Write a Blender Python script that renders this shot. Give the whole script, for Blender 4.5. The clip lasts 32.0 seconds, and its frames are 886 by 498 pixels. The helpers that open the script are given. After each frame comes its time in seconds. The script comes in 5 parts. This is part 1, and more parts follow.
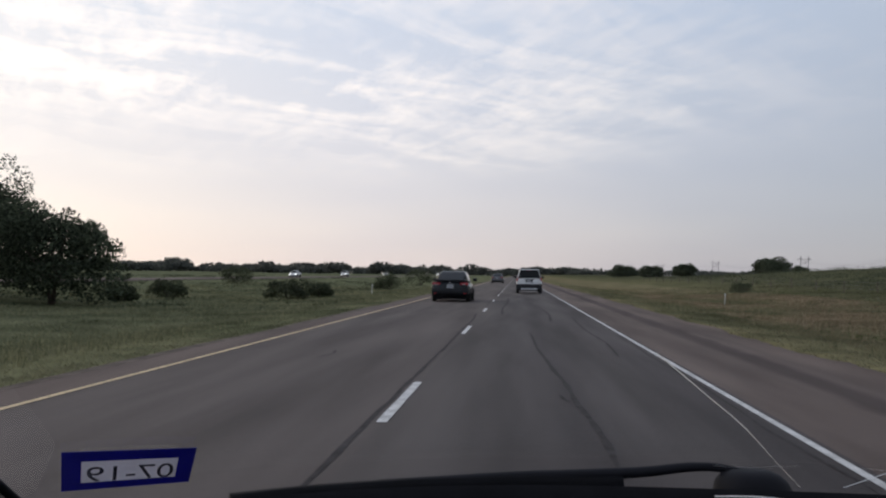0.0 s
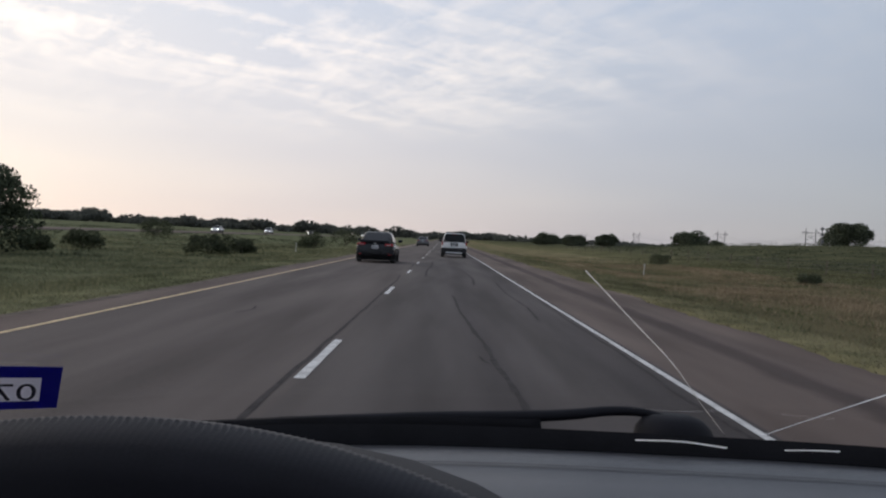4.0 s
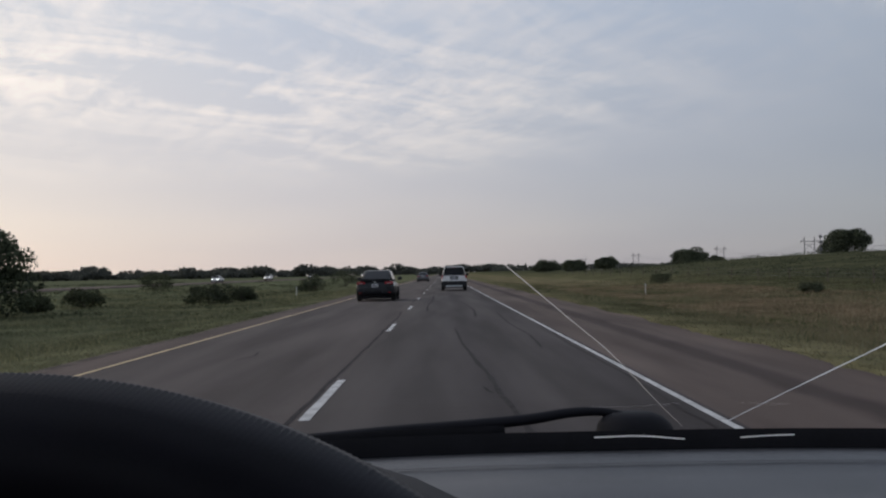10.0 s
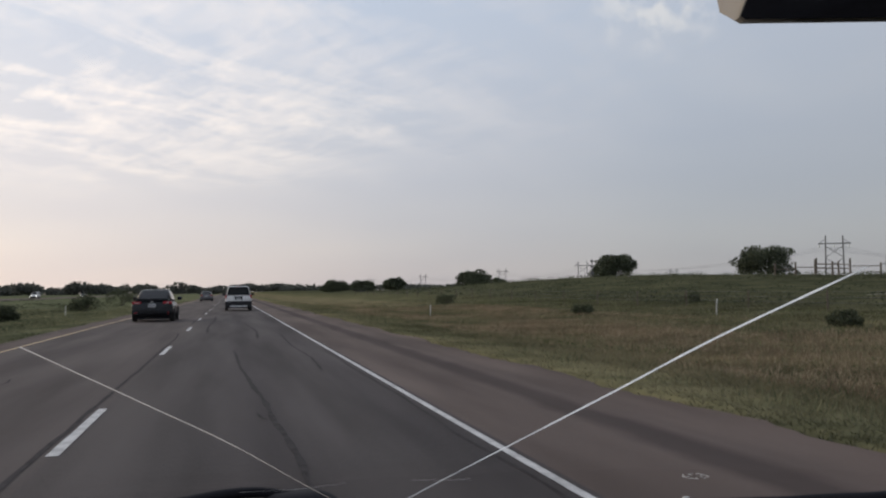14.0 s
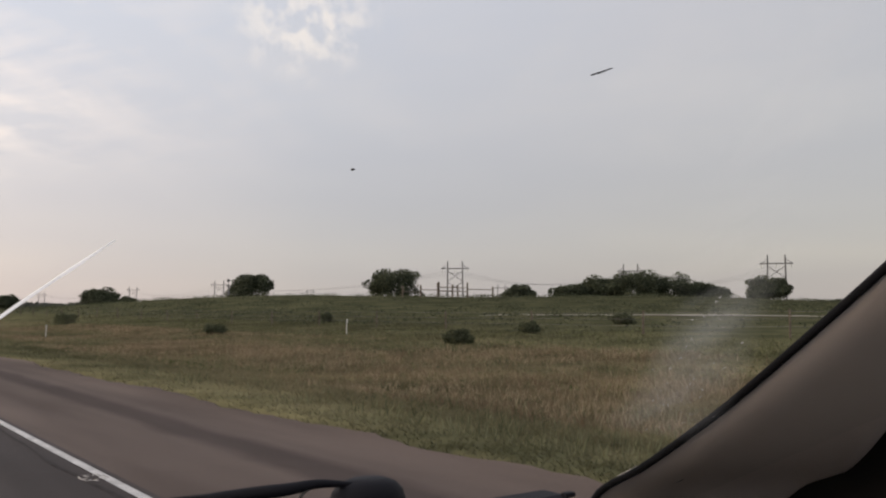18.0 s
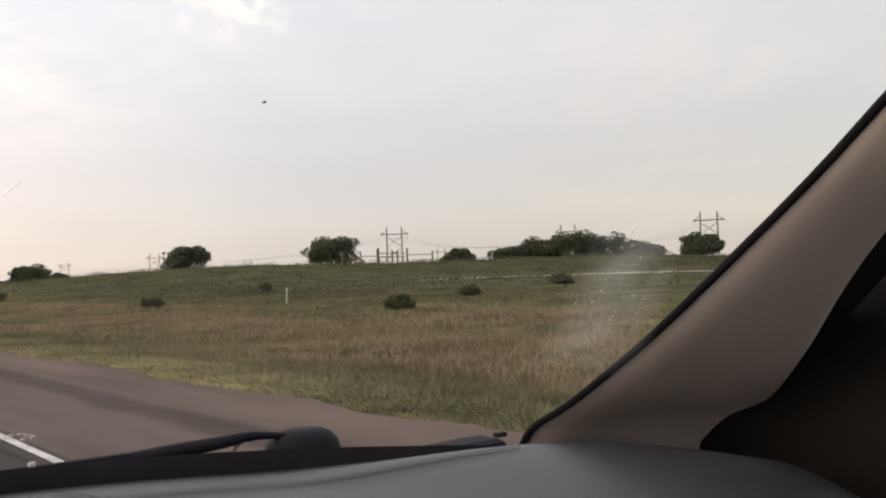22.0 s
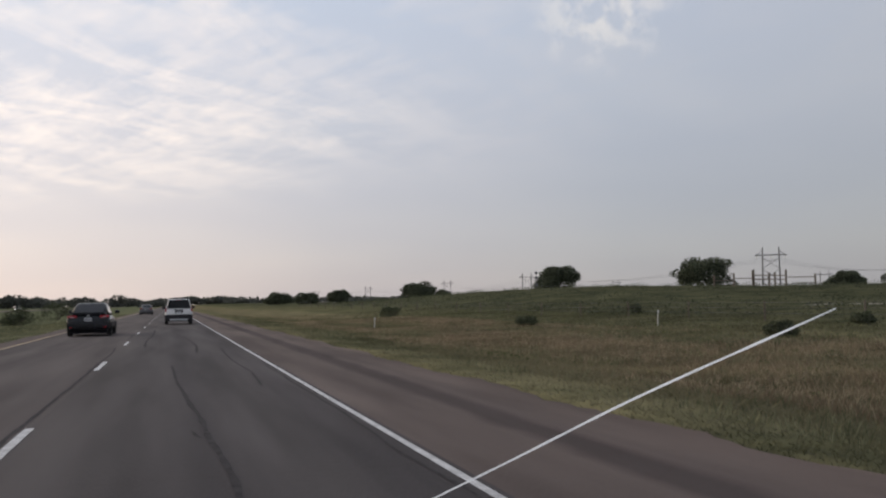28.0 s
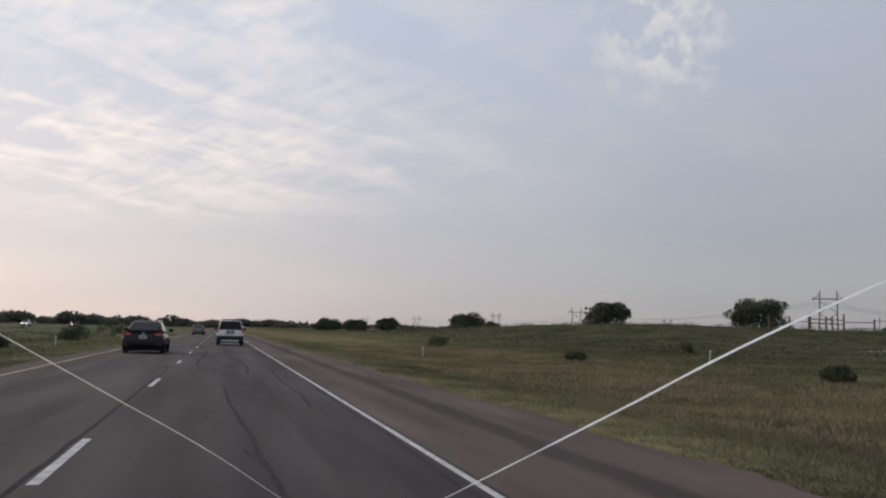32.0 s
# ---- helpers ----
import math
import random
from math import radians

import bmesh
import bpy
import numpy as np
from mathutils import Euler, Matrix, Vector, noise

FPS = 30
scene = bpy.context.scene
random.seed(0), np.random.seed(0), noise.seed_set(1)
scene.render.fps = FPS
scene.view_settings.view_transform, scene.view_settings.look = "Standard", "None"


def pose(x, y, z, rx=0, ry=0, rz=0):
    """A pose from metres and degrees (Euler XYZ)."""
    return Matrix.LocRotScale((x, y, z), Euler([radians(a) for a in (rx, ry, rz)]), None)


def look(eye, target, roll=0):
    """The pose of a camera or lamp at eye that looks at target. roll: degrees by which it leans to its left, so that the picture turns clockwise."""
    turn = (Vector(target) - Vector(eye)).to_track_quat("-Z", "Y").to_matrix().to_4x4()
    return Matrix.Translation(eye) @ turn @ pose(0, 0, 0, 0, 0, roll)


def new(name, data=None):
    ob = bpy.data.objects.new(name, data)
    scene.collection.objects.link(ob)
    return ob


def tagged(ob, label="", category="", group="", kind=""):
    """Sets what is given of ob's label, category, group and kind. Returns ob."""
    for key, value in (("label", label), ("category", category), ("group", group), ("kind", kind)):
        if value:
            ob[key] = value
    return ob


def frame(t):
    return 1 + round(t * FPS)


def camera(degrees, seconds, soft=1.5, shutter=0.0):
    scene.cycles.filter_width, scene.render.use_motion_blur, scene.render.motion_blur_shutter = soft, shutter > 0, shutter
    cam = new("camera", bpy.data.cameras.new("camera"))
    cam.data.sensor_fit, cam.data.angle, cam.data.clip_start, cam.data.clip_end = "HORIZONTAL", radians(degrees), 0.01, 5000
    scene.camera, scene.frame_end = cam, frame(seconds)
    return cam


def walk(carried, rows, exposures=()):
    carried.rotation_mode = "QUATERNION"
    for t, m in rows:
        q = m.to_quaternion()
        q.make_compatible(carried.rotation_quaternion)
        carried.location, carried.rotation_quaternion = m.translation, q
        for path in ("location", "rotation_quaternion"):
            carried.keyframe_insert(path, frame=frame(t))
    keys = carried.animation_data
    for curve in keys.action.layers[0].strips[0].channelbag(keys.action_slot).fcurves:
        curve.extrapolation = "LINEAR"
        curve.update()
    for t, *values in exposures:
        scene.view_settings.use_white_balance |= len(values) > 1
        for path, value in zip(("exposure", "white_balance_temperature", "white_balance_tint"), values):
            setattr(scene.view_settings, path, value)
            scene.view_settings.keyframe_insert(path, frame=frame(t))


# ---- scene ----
cam = camera(52.0, 32.0, soft=2.2)
ROWS = [
    (0.0, pose(-0.055, -0.048, 1.332, 91.56, -0.74, 4.69)),
    (0.5, pose(-0.052, -0.027, 1.315, 90.62, -0.33, 3.59)),
    (1.0, pose(-0.049, -0.007, 1.298, 89.26, 0.49, 3.28)),
    (1.5, pose(-0.041, -0.002, 1.286, 90.04, -1.01, 2.46)),
    (2.0, pose(-0.033, 0.003, 1.275, 88.48, 0.20, 1.79)),
    (2.5, pose(-0.034, 0.017, 1.276, 89.09, -1.04, 1.90)),
    (3.0, pose(-0.034, 0.030, 1.278, 89.33, -1.08, 2.09)),
    (3.5, pose(-0.041, 0.028, 1.286, 88.74, -2.55, 0.12)),
    (4.0, pose(-0.048, 0.026, 1.295, 89.35, -2.92, 0.00)),
    (4.5, pose(-0.047, 0.030, 1.294, 90.54, -3.73, 1.20)),
    (6.5, pose(-0.043, 0.045, 1.294, 92.26, -2.07, -1.70)),
    (7.0, pose(-0.017, 0.045, 1.290, 92.95, -1.25, -1.98)),
    (7.5, pose(-0.015, 0.038, 1.289, 92.99, -0.99, -1.12)),
    (8.0, pose(-0.012, 0.030, 1.288, 93.53, -0.34, -1.97)),
    (8.5, pose(-0.009, 0.019, 1.290, 93.66, 0.16, -1.72)),
    (9.0, pose(-0.005, 0.007, 1.291, 92.94, 0.46, -1.06)),
    (9.5, pose(-0.002, 0.004, 1.284, 92.40, 1.09, 0.34)),
    (10.0, pose(0.000, 0.001, 1.276, 91.51, 1.11, 0.01)),
    (10.5, pose(0.027, -0.005, 1.307, 92.98, -3.39, -0.38)),
    (11.0, pose(0.104, 0.046, 1.288, 90.37, 0.02, -6.95)),
    (11.6, pose(0.159, 0.045, 1.265, 86.89, 1.19, -12.16)),
    (12.0, pose(0.162, 0.044, 1.273, 87.56, 2.37, -14.31)),
    (12.5, pose(0.148, 0.062, 1.283, 89.07, 2.17, -13.97)),
    (13.0, pose(0.134, 0.081, 1.294, 89.26, 5.48, -12.16)),
    (13.5, pose(0.134, 0.105, 1.299, 92.55, 2.20, -11.26)),
    (14.0, pose(0.133, 0.130, 1.304, 92.58, 0.61, -13.24)),
    (14.5, pose(0.139, 0.149, 1.323, 91.27, 1.44, -15.43)),
    (16.5, pose(0.127, 0.201, 1.355, 90.90, 1.24, -21.05)),
    (17.0, pose(0.124, 0.214, 1.363, 91.60, 1.19, -23.33)),
    (17.5, pose(0.215, 0.179, 1.336, 94.23, 0.58, -26.91)),
    (18.0, pose(0.304, 0.073, 1.281, 93.69, 0.21, -35.80)),
    (18.5, pose(0.309, 0.072, 1.273, 92.81, 1.15, -34.07)),
    (19.0, pose(0.313, 0.071, 1.265, 91.92, 2.09, -34.68)),
    (19.5, pose(0.308, 0.067, 1.265, 92.51, 1.64, -36.04)),
    (20.0, pose(0.303, 0.062, 1.265, 93.12, 1.19, -35.37)),
    (20.5, pose(0.309, 0.057, 1.263, 93.35, 1.73, -34.16)),
    (21.0, pose(0.315, 0.052, 1.261, 92.37, 2.27, -35.81)),
    (21.5, pose(0.313, 0.059, 1.263, 90.92, 2.17, -37.95)),
    (22.0, pose(0.311, 0.066, 1.265, 91.42, 2.06, -39.56)),
    (22.5, pose(0.313, 0.065, 1.266, 91.95, 1.96, -39.30)),
    (23.0, pose(0.315, 0.064, 1.267, 91.22, 1.86, -41.62)),
    (23.5, pose(0.323, 0.060, 1.260, 91.72, 2.21, -42.14)),
    (24.0, pose(0.331, 0.057, 1.254, 92.73, 2.56, -39.51)),
    (24.5, pose(0.326, 0.042, 1.254, 91.24, 2.18, -38.12)),
    (25.0, pose(0.307, 0.053, 1.262, 90.81, 1.45, -34.63)),
    (25.5, pose(0.241, 0.090, 1.257, 92.28, -0.57, -26.73)),
    (26.0, pose(0.203, 0.158, 1.258, 91.47, -0.05, -21.70)),
    (26.5, pose(0.203, 0.179, 1.273, 91.44, 0.21, -19.32)),
    (28.5, pose(0.202, 0.263, 1.336, 93.53, 1.25, -15.02)),
    (29.0, pose(0.202, 0.284, 1.352, 93.06, 1.51, -13.19)),
    (29.5, pose(0.169, 0.250, 1.345, 92.49, 1.90, -14.37)),
    (30.0, pose(0.136, 0.217, 1.338, 90.94, 2.28, -16.62)),
    (30.5, pose(0.141, 0.207, 1.328, 91.83, 1.02, -16.12)),
    (31.0, pose(0.147, 0.197, 1.318, 94.24, -0.24, -16.25)),
    (31.5, pose(0.143, 0.184, 1.299, 95.62, -0.81, -14.89)),
    (32.0, pose(0.138, 0.171, 1.280, 95.23, -1.39, -13.68)),
]
EXPOSURES = [
(0.0, 0.05, 6350, 10), (1.0, 0.40, 6450, 10), (2.0, 0.05, 6450, 10), (4.0, 0.05, 6450, 10), (7.0, -0.28, 6420, 10), (8.0, -0.14, 6420, 10), (9.0, -0.30, 6400, 10), (10.6, -0.22, 6420, 10), (11.0, -0.19, 6400, 10), (11.6, 0.52, 6500, 10),
    (12.0, 0.92, 6600, 10), (13.0, 0.05, 6700, 10), (14.5, 0.08, 6650, 10), (17.0, 0.15, 7000, 12), (18.0, 0.33, 7450, 14), (19.0, 0.64, 7700, 14), (20.0, 0.58, 7850, 14), (21.0, 0.58, 7850, 14), (22.0, 0.78, 7850, 14), (24.0, 0.74, 7850, 14), (25.0, 0.74, 7850, 14), (26.0, 0.35, 7200, 12), (29.0, 0.1, 6800, 12), (30.0, 0.28, 6850, 12), (31.0, 0.25, 6850, 12), (32.0, 0.0, 6800, 12),
]
walk(cam, ROWS, EXPOSURES)

# ---- light ----
SUN_AZ, SUN_EL = radians(-62), radians(11)      # the veiled sun stands low on the left of the road
sun_dir = Vector((math.sin(SUN_AZ) * math.cos(SUN_EL), math.cos(SUN_AZ) * math.cos(SUN_EL), math.sin(SUN_EL)))
sun = new("sun", bpy.data.lights.new("sun", "SUN"))
sun.data.energy, sun.data.angle, sun.data.color = 0.55, radians(25), (1.0, 0.86, 0.72)
sun.matrix_world = look((0, 0, 300), Vector((0, 0, 300)) - sun_dir)


def build_world():
    world = bpy.data.worlds.new("sky")
    scene.world = world
    world.use_nodes = True
    nt = world.node_tree
    nt.nodes.clear()
    L = nt.links.new

    def node(kind, **kw):
        n = nt.nodes.new(kind)
        for k, v in kw.items():
            if k == "op":
                n.operation = v
            elif k == "kind":
                n.sky_type = v
        return n

    def math_node(op, a, b=None, clamp=False):
        n = nt.nodes.new("ShaderNodeMath")
        n.operation, n.use_clamp = op, clamp
        for i, s in enumerate((a, b)):
            if s is None:
                continue
            if isinstance(s, (int, float)):
                n.inputs[i].default_value = s
            else:
                L(s, n.inputs[i])
        return n.outputs[0]

    def ramp(fac, stops):
        n = nt.nodes.new("ShaderNodeValToRGB")
        while len(n.color_ramp.elements) < len(stops):
            n.color_ramp.elements.new(0.5)
        for e, (p, c) in zip(n.color_ramp.elements, stops):
            e.position, e.color = p, (*c, 1)
        L(fac, n.inputs[0])
        return n.outputs[0]

    def mix(fac, a, b, blend="MIX"):
        n = nt.nodes.new("ShaderNodeMix")
        n.data_type, n.blend_type = "RGBA", blend
        if isinstance(fac, (int, float)):
            n.inputs[0].default_value = fac
        else:
            L(fac, n.inputs[0])
        for i, s in ((6, a), (7, b)):
            if isinstance(s, tuple):
                n.inputs[i].default_value = (*s, 1)
            else:
                L(s, n.inputs[i])
        return n.outputs[2]

    tc = nt.nodes.new("ShaderNodeTexCoord")
    sep = nt.nodes.new("ShaderNodeSeparateXYZ")
    L(tc.outputs["Generated"], sep.inputs[0])
    dot = nt.nodes.new("ShaderNodeVectorMath")
    dot.operation = "DOT_PRODUCT"
    L(tc.outputs["Generated"], dot.inputs[0])
    dot.inputs[1].default_value = (math.sin(SUN_AZ), math.cos(SUN_AZ), 0)
    side = math_node("MULTIPLY_ADD", dot.outputs["Value"], 0.5)
    nt.nodes[-1].inputs[2].default_value = 0.5
    # the overcast veil: warm and bright towards the sun, blue-grey away from it
    veil = ramp(side, VEIL)
    # higher up the veil thins out to a paler blue
    up = math_node("MULTIPLY", sep.outputs[2], 3.1, True)
    high = ramp(side, HIGH)
    base = mix(up, veil, high)
    # cloud sheet, seen in perspective
    den = math_node("ADD", math_node("MAXIMUM", sep.outputs[2], 0.0), 0.10)
    cx = math_node("DIVIDE", sep.outputs[0], den)
    cy = math_node("DIVIDE", sep.outputs[1], den)
    comb = nt.nodes.new("ShaderNodeCombineXYZ")
    L(cx, comb.inputs[0]), L(cy, comb.inputs[1])
    def cloud_noise(turn, scale, size, detail, rough, distort):
        r, m, n = nt.nodes.new("ShaderNodeMapping"), nt.nodes.new("ShaderNodeMapping"), nt.nodes.new("ShaderNodeTexNoise")
        r.inputs["Rotation"].default_value = (0, 0, radians(turn))
        m.inputs["Scale"].default_value = (*scale, 1)
        L(comb.outputs[0], r.inputs[0]), L(r.outputs[0], m.inputs[0]), L(m.outputs[0], n.inputs["Vector"])
        n.inputs["Scale"].default_value, n.inputs["Detail"].default_value = size, detail
        n.inputs["Roughness"].default_value, n.inputs["Distortion"].default_value = rough, distort
        return n.outputs["Fac"]

    rolls = cloud_noise(-42, (0.42, 1.0), 2.6, 5, 0.62, 0.7)       # long slanting rolls
    flecks = cloud_noise(-30, (1.7, 0.62), 6.0, 4, 0.60, 0.4)        # small flecks within them
    n2 = nt.nodes.new("ShaderNodeTexNoise")
    n2.inputs["Scale"].default_value, n2.inputs["Detail"].default_value = 0.42, 3
    L(comb.outputs[0], n2.inputs["Vector"])
    puff = ramp(math_node("ADD", math_node("MULTIPLY", rolls, 0.66), math_node("MULTIPLY", flecks, 0.34)), [(0.43, (0, 0, 0)), (0.61, (1, 1, 1))])
    field = ramp(n2.outputs["Fac"], [(0.36, (0.18, 0.18, 0.18)), (0.56, (1, 1, 1))])
    fade = ramp(sep.outputs[2], [(0.09, (0, 0, 0)), (0.18, (1, 1, 1))])
    near_sun = ramp(side, [(0.52, (0.14, 0.14, 0.14)), (0.84, (1, 1, 1))])
    amount = mix(1.0, mix(1.0, puff, field, "MULTIPLY"), mix(1.0, fade, near_sun, "MULTIPLY"), "MULTIPLY")
    bw = nt.nodes.new("ShaderNodeRGBToBW")
    L(amount, bw.inputs[0])
    lit = ramp(side, CLOUD)
    clouds = mix(math_node("MULTIPLY", bw.outputs[0], 0.9), base, lit)
    # one small white cloud by itself on the right
    lone = nt.nodes.new("ShaderNodeVectorMath")
    lone.operation = "DOT_PRODUCT"
    L(tc.outputs["Generated"], lone.inputs[0])
    lone.inputs[1].default_value = (math.sin(radians(27)) * math.cos(radians(18.6)), math.cos(radians(27)) * math.cos(radians(18.6)), math.sin(radians(18.6)))
    spot = ramp(lone.outputs["Value"], [(0.99970, (0, 0, 0)), (0.99996, (1, 1, 1))])
    n3 = nt.nodes.new("ShaderNodeTexNoise")
    n3.inputs["Scale"].default_value, n3.inputs["Detail"].default_value = 44, 6
    L(tc.outputs["Generated"], n3.inputs["Vector"])
    bw2 = nt.nodes.new("ShaderNodeRGBToBW")
    L(mix(1.0, spot, ramp(n3.outputs["Fac"], [(0.45, (0, 0, 0)), (0.62, (1, 1, 1))]), "MULTIPLY"), bw2.inputs[0])
    clouds = mix(math_node("MULTIPLY", bw2.outputs[0], 0.65), clouds, (0.76, 0.735, 0.72))
    # broad soft patches
    soft = ramp(n2.outputs["Fac"], [(0.30, (0.93, 0.94, 0.97)), (0.70, (1.05, 1.04, 1.02))])
    clouds = mix(1.0, clouds, soft, "MULTIPLY")
    # ground half of the sphere
    below = math_node("LESS_THAN", sep.outputs[2], -0.02)
    clouds = mix(below, clouds, (0.10, 0.10, 0.08))
    sky = nt.nodes.new("ShaderNodeTexSky")
    sky.sky_type, sky.sun_disc = "NISHITA", False
    sky.sun_elevation, sky.sun_rotation = SUN_EL, SUN_AZ
    bg1, bg2, add = nt.nodes.new("ShaderNodeBackground"), nt.nodes.new("ShaderNodeBackground"), nt.nodes.new("ShaderNodeAddShader")
    L(sky.outputs[0], bg1.inputs[0])
    bg1.inputs[1].default_value = 0.02
    L(clouds, bg2.inputs[0])
    bg2.inputs[1].default_value = 1.0
    L(bg1.outputs[0], add.inputs[0]), L(bg2.outputs[0], add.inputs[1])
    out = nt.nodes.new("ShaderNodeOutputWorld")
    L(add.outputs[0], out.inputs[0])


VEIL = [(0.0, (0.30, 0.305, 0.335)), (0.32, (0.305, 0.314, 0.350)), (0.50, (0.348, 0.355, 0.398)), (0.66, (0.505, 0.472, 0.500)), (0.80, (0.735, 0.640, 0.640)), (1.0, (1.06, 0.87, 0.77))]
HIGH = [(0.0, (0.33, 0.36, 0.41)), (0.32, (0.405, 0.440, 0.520)), (0.50, (0.435, 0.490, 0.600)), (0.66, (0.500, 0.565, 0.690)), (0.80, (0.640, 0.680, 0.770)), (1.0, (0.90, 0.87, 0.85))]
CLOUD = [(0.0, (0.40, 0.42, 0.45)), (0.50, (0.60, 0.585, 0.60)), (0.66, (0.90, 0.82, 0.79)), (0.80, (1.28, 1.10, 0.97)), (1.0, (1.42, 1.21, 1.05))]
build_world()


# ---- materials ----
def material(name, colour, rough=0.7, metal=0.0, var=0.25, scale=8.0, fine=90.0, bump=0.15, stretch=(1, 1, 1), other=None, island=0.0, spec=0.5, obj_random=0.0):
    """Two scales of variation round a colour (or towards another), with a fine relief."""
    m = bpy.data.materials.new(name)
    m.use_nodes = True
    nt = m.node_tree
    b = nt.nodes["Principled BSDF"]
    L = nt.links.new
    b.inputs["Roughness"].default_value, b.inputs["Metallic"].default_value = rough, metal
    b.inputs["Specular IOR Level"].default_value = spec
    tc, mp = nt.nodes.new("ShaderNodeNewGeometry"), nt.nodes.new("ShaderNodeMapping")
    L(tc.outputs["Position"], mp.inputs[0])
    mp.inputs["Scale"].default_value = stretch
    n1, n2 = nt.nodes.new("ShaderNodeTexNoise"), nt.nodes.new("ShaderNodeTexNoise")
    for n, s, d in ((n1, scale, 4), (n2, fine, 3)):
        n.inputs["Scale"].default_value, n.inputs["Detail"].default_value = s, d
        L(mp.outputs[0], n.inputs["Vector"])
    r = nt.nodes.new("ShaderNodeValToRGB")
    lo = [c * (1 - var) for c in colour]
    hi = [min(1, c * (1 + var)) for c in (other or colour)]
    r.color_ramp.elements[0].position, r.color_ramp.elements[0].color = 0.32, (*lo, 1)
    r.color_ramp.elements[1].position, r.color_ramp.elements[1].color = 0.68, (*hi, 1)
    add = nt.nodes.new("ShaderNodeMath")
    add.operation = "MULTIPLY_ADD"
    L(n2.outputs["Fac"], add.inputs[0])
    add.inputs[1].default_value = 0.45
    sub = nt.nodes.new("ShaderNodeMath")
    sub.operation = "SUBTRACT"
    L(n1.outputs["Fac"], sub.inputs[0])
    sub.inputs[1].default_value = 0.225
    L(sub.outputs[0], add.inputs[2])
    last = add.outputs[0]
    if island or obj_random:
        src = tc.outputs["Random Per Island"] if island else nt.nodes.new("ShaderNodeObjectInfo").outputs["Random"]
        k = nt.nodes.new("ShaderNodeMath")
        k.operation = "MULTIPLY_ADD"
        L(src, k.inputs[0])
        k.inputs[1].default_value = island or obj_random
        j = nt.nodes.new("ShaderNodeMath")
        j.operation = "SUBTRACT"
        L(last, j.inputs[0])
        j.inputs[1].default_value = 0.5 * (island or obj_random)
        L(j.outputs[0], k.inputs[2])
        last = k.outputs[0]
    L(last, r.inputs[0])
    L(r.outputs[0], b.inputs["Base Color"])
    if bump:
        bp = nt.nodes.new("ShaderNodeBump")
        bp.inputs["Strength"].default_value, bp.inputs["Distance"].default_value = bump, 0.02
        L(n2.outputs["Fac"], bp.inputs["Height"])
        L(bp.outputs[0], b.inputs["Normal"])
    return m


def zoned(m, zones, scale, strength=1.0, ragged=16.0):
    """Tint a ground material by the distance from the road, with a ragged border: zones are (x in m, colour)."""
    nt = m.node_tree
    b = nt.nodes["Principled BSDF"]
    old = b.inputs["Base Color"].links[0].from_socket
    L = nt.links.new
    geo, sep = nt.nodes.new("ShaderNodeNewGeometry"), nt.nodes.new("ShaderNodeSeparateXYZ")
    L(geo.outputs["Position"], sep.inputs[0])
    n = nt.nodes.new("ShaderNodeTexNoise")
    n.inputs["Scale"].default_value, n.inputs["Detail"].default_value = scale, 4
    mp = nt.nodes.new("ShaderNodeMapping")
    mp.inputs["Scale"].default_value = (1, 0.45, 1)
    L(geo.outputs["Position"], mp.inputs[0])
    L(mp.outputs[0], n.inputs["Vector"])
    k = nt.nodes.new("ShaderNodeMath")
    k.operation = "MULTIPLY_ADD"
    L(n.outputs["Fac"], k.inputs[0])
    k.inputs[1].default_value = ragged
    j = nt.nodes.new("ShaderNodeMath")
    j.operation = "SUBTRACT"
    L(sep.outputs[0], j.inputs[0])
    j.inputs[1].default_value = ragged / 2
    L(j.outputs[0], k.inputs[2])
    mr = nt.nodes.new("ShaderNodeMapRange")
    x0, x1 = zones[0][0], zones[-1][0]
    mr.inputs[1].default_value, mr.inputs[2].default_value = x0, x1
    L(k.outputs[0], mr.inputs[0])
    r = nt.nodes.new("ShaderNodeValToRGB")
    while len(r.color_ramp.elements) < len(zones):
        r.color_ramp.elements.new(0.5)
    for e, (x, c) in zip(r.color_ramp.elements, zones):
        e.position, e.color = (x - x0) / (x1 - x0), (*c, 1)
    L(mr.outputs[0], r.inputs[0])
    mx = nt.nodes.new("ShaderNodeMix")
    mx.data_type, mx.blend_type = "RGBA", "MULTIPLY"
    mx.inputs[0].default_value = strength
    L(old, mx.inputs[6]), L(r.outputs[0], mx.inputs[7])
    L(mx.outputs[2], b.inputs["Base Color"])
    return m


def pane_material(name, tint, gloss=0.12):
    """Thin glass: clear, with a mirror on top that grows towards grazing angles."""
    m = bpy.data.materials.new(name)
    m.use_nodes = True
    nt = m.node_tree
    nt.nodes.clear()
    L = nt.links.new
    tr, gl, mx, fr, out = (nt.nodes.new(k) for k in ("ShaderNodeBsdfTransparent", "ShaderNodeBsdfGlossy", "ShaderNodeMixShader", "ShaderNodeFresnel", "ShaderNodeOutputMaterial"))
    tr.inputs[0].default_value = (*tint, 1)
    gl.inputs["Roughness"].default_value = 0.02
    gl.inputs[0].default_value = (gloss * 4, gloss * 4, gloss * 4, 1)
    fr.inputs[0].default_value = 1.25
    L(fr.outputs[0], mx.inputs[0]), L(tr.outputs[0], mx.inputs[1]), L(gl.outputs[0], mx.inputs[2])
    L(mx.outputs[0], out.inputs[0])
    return m


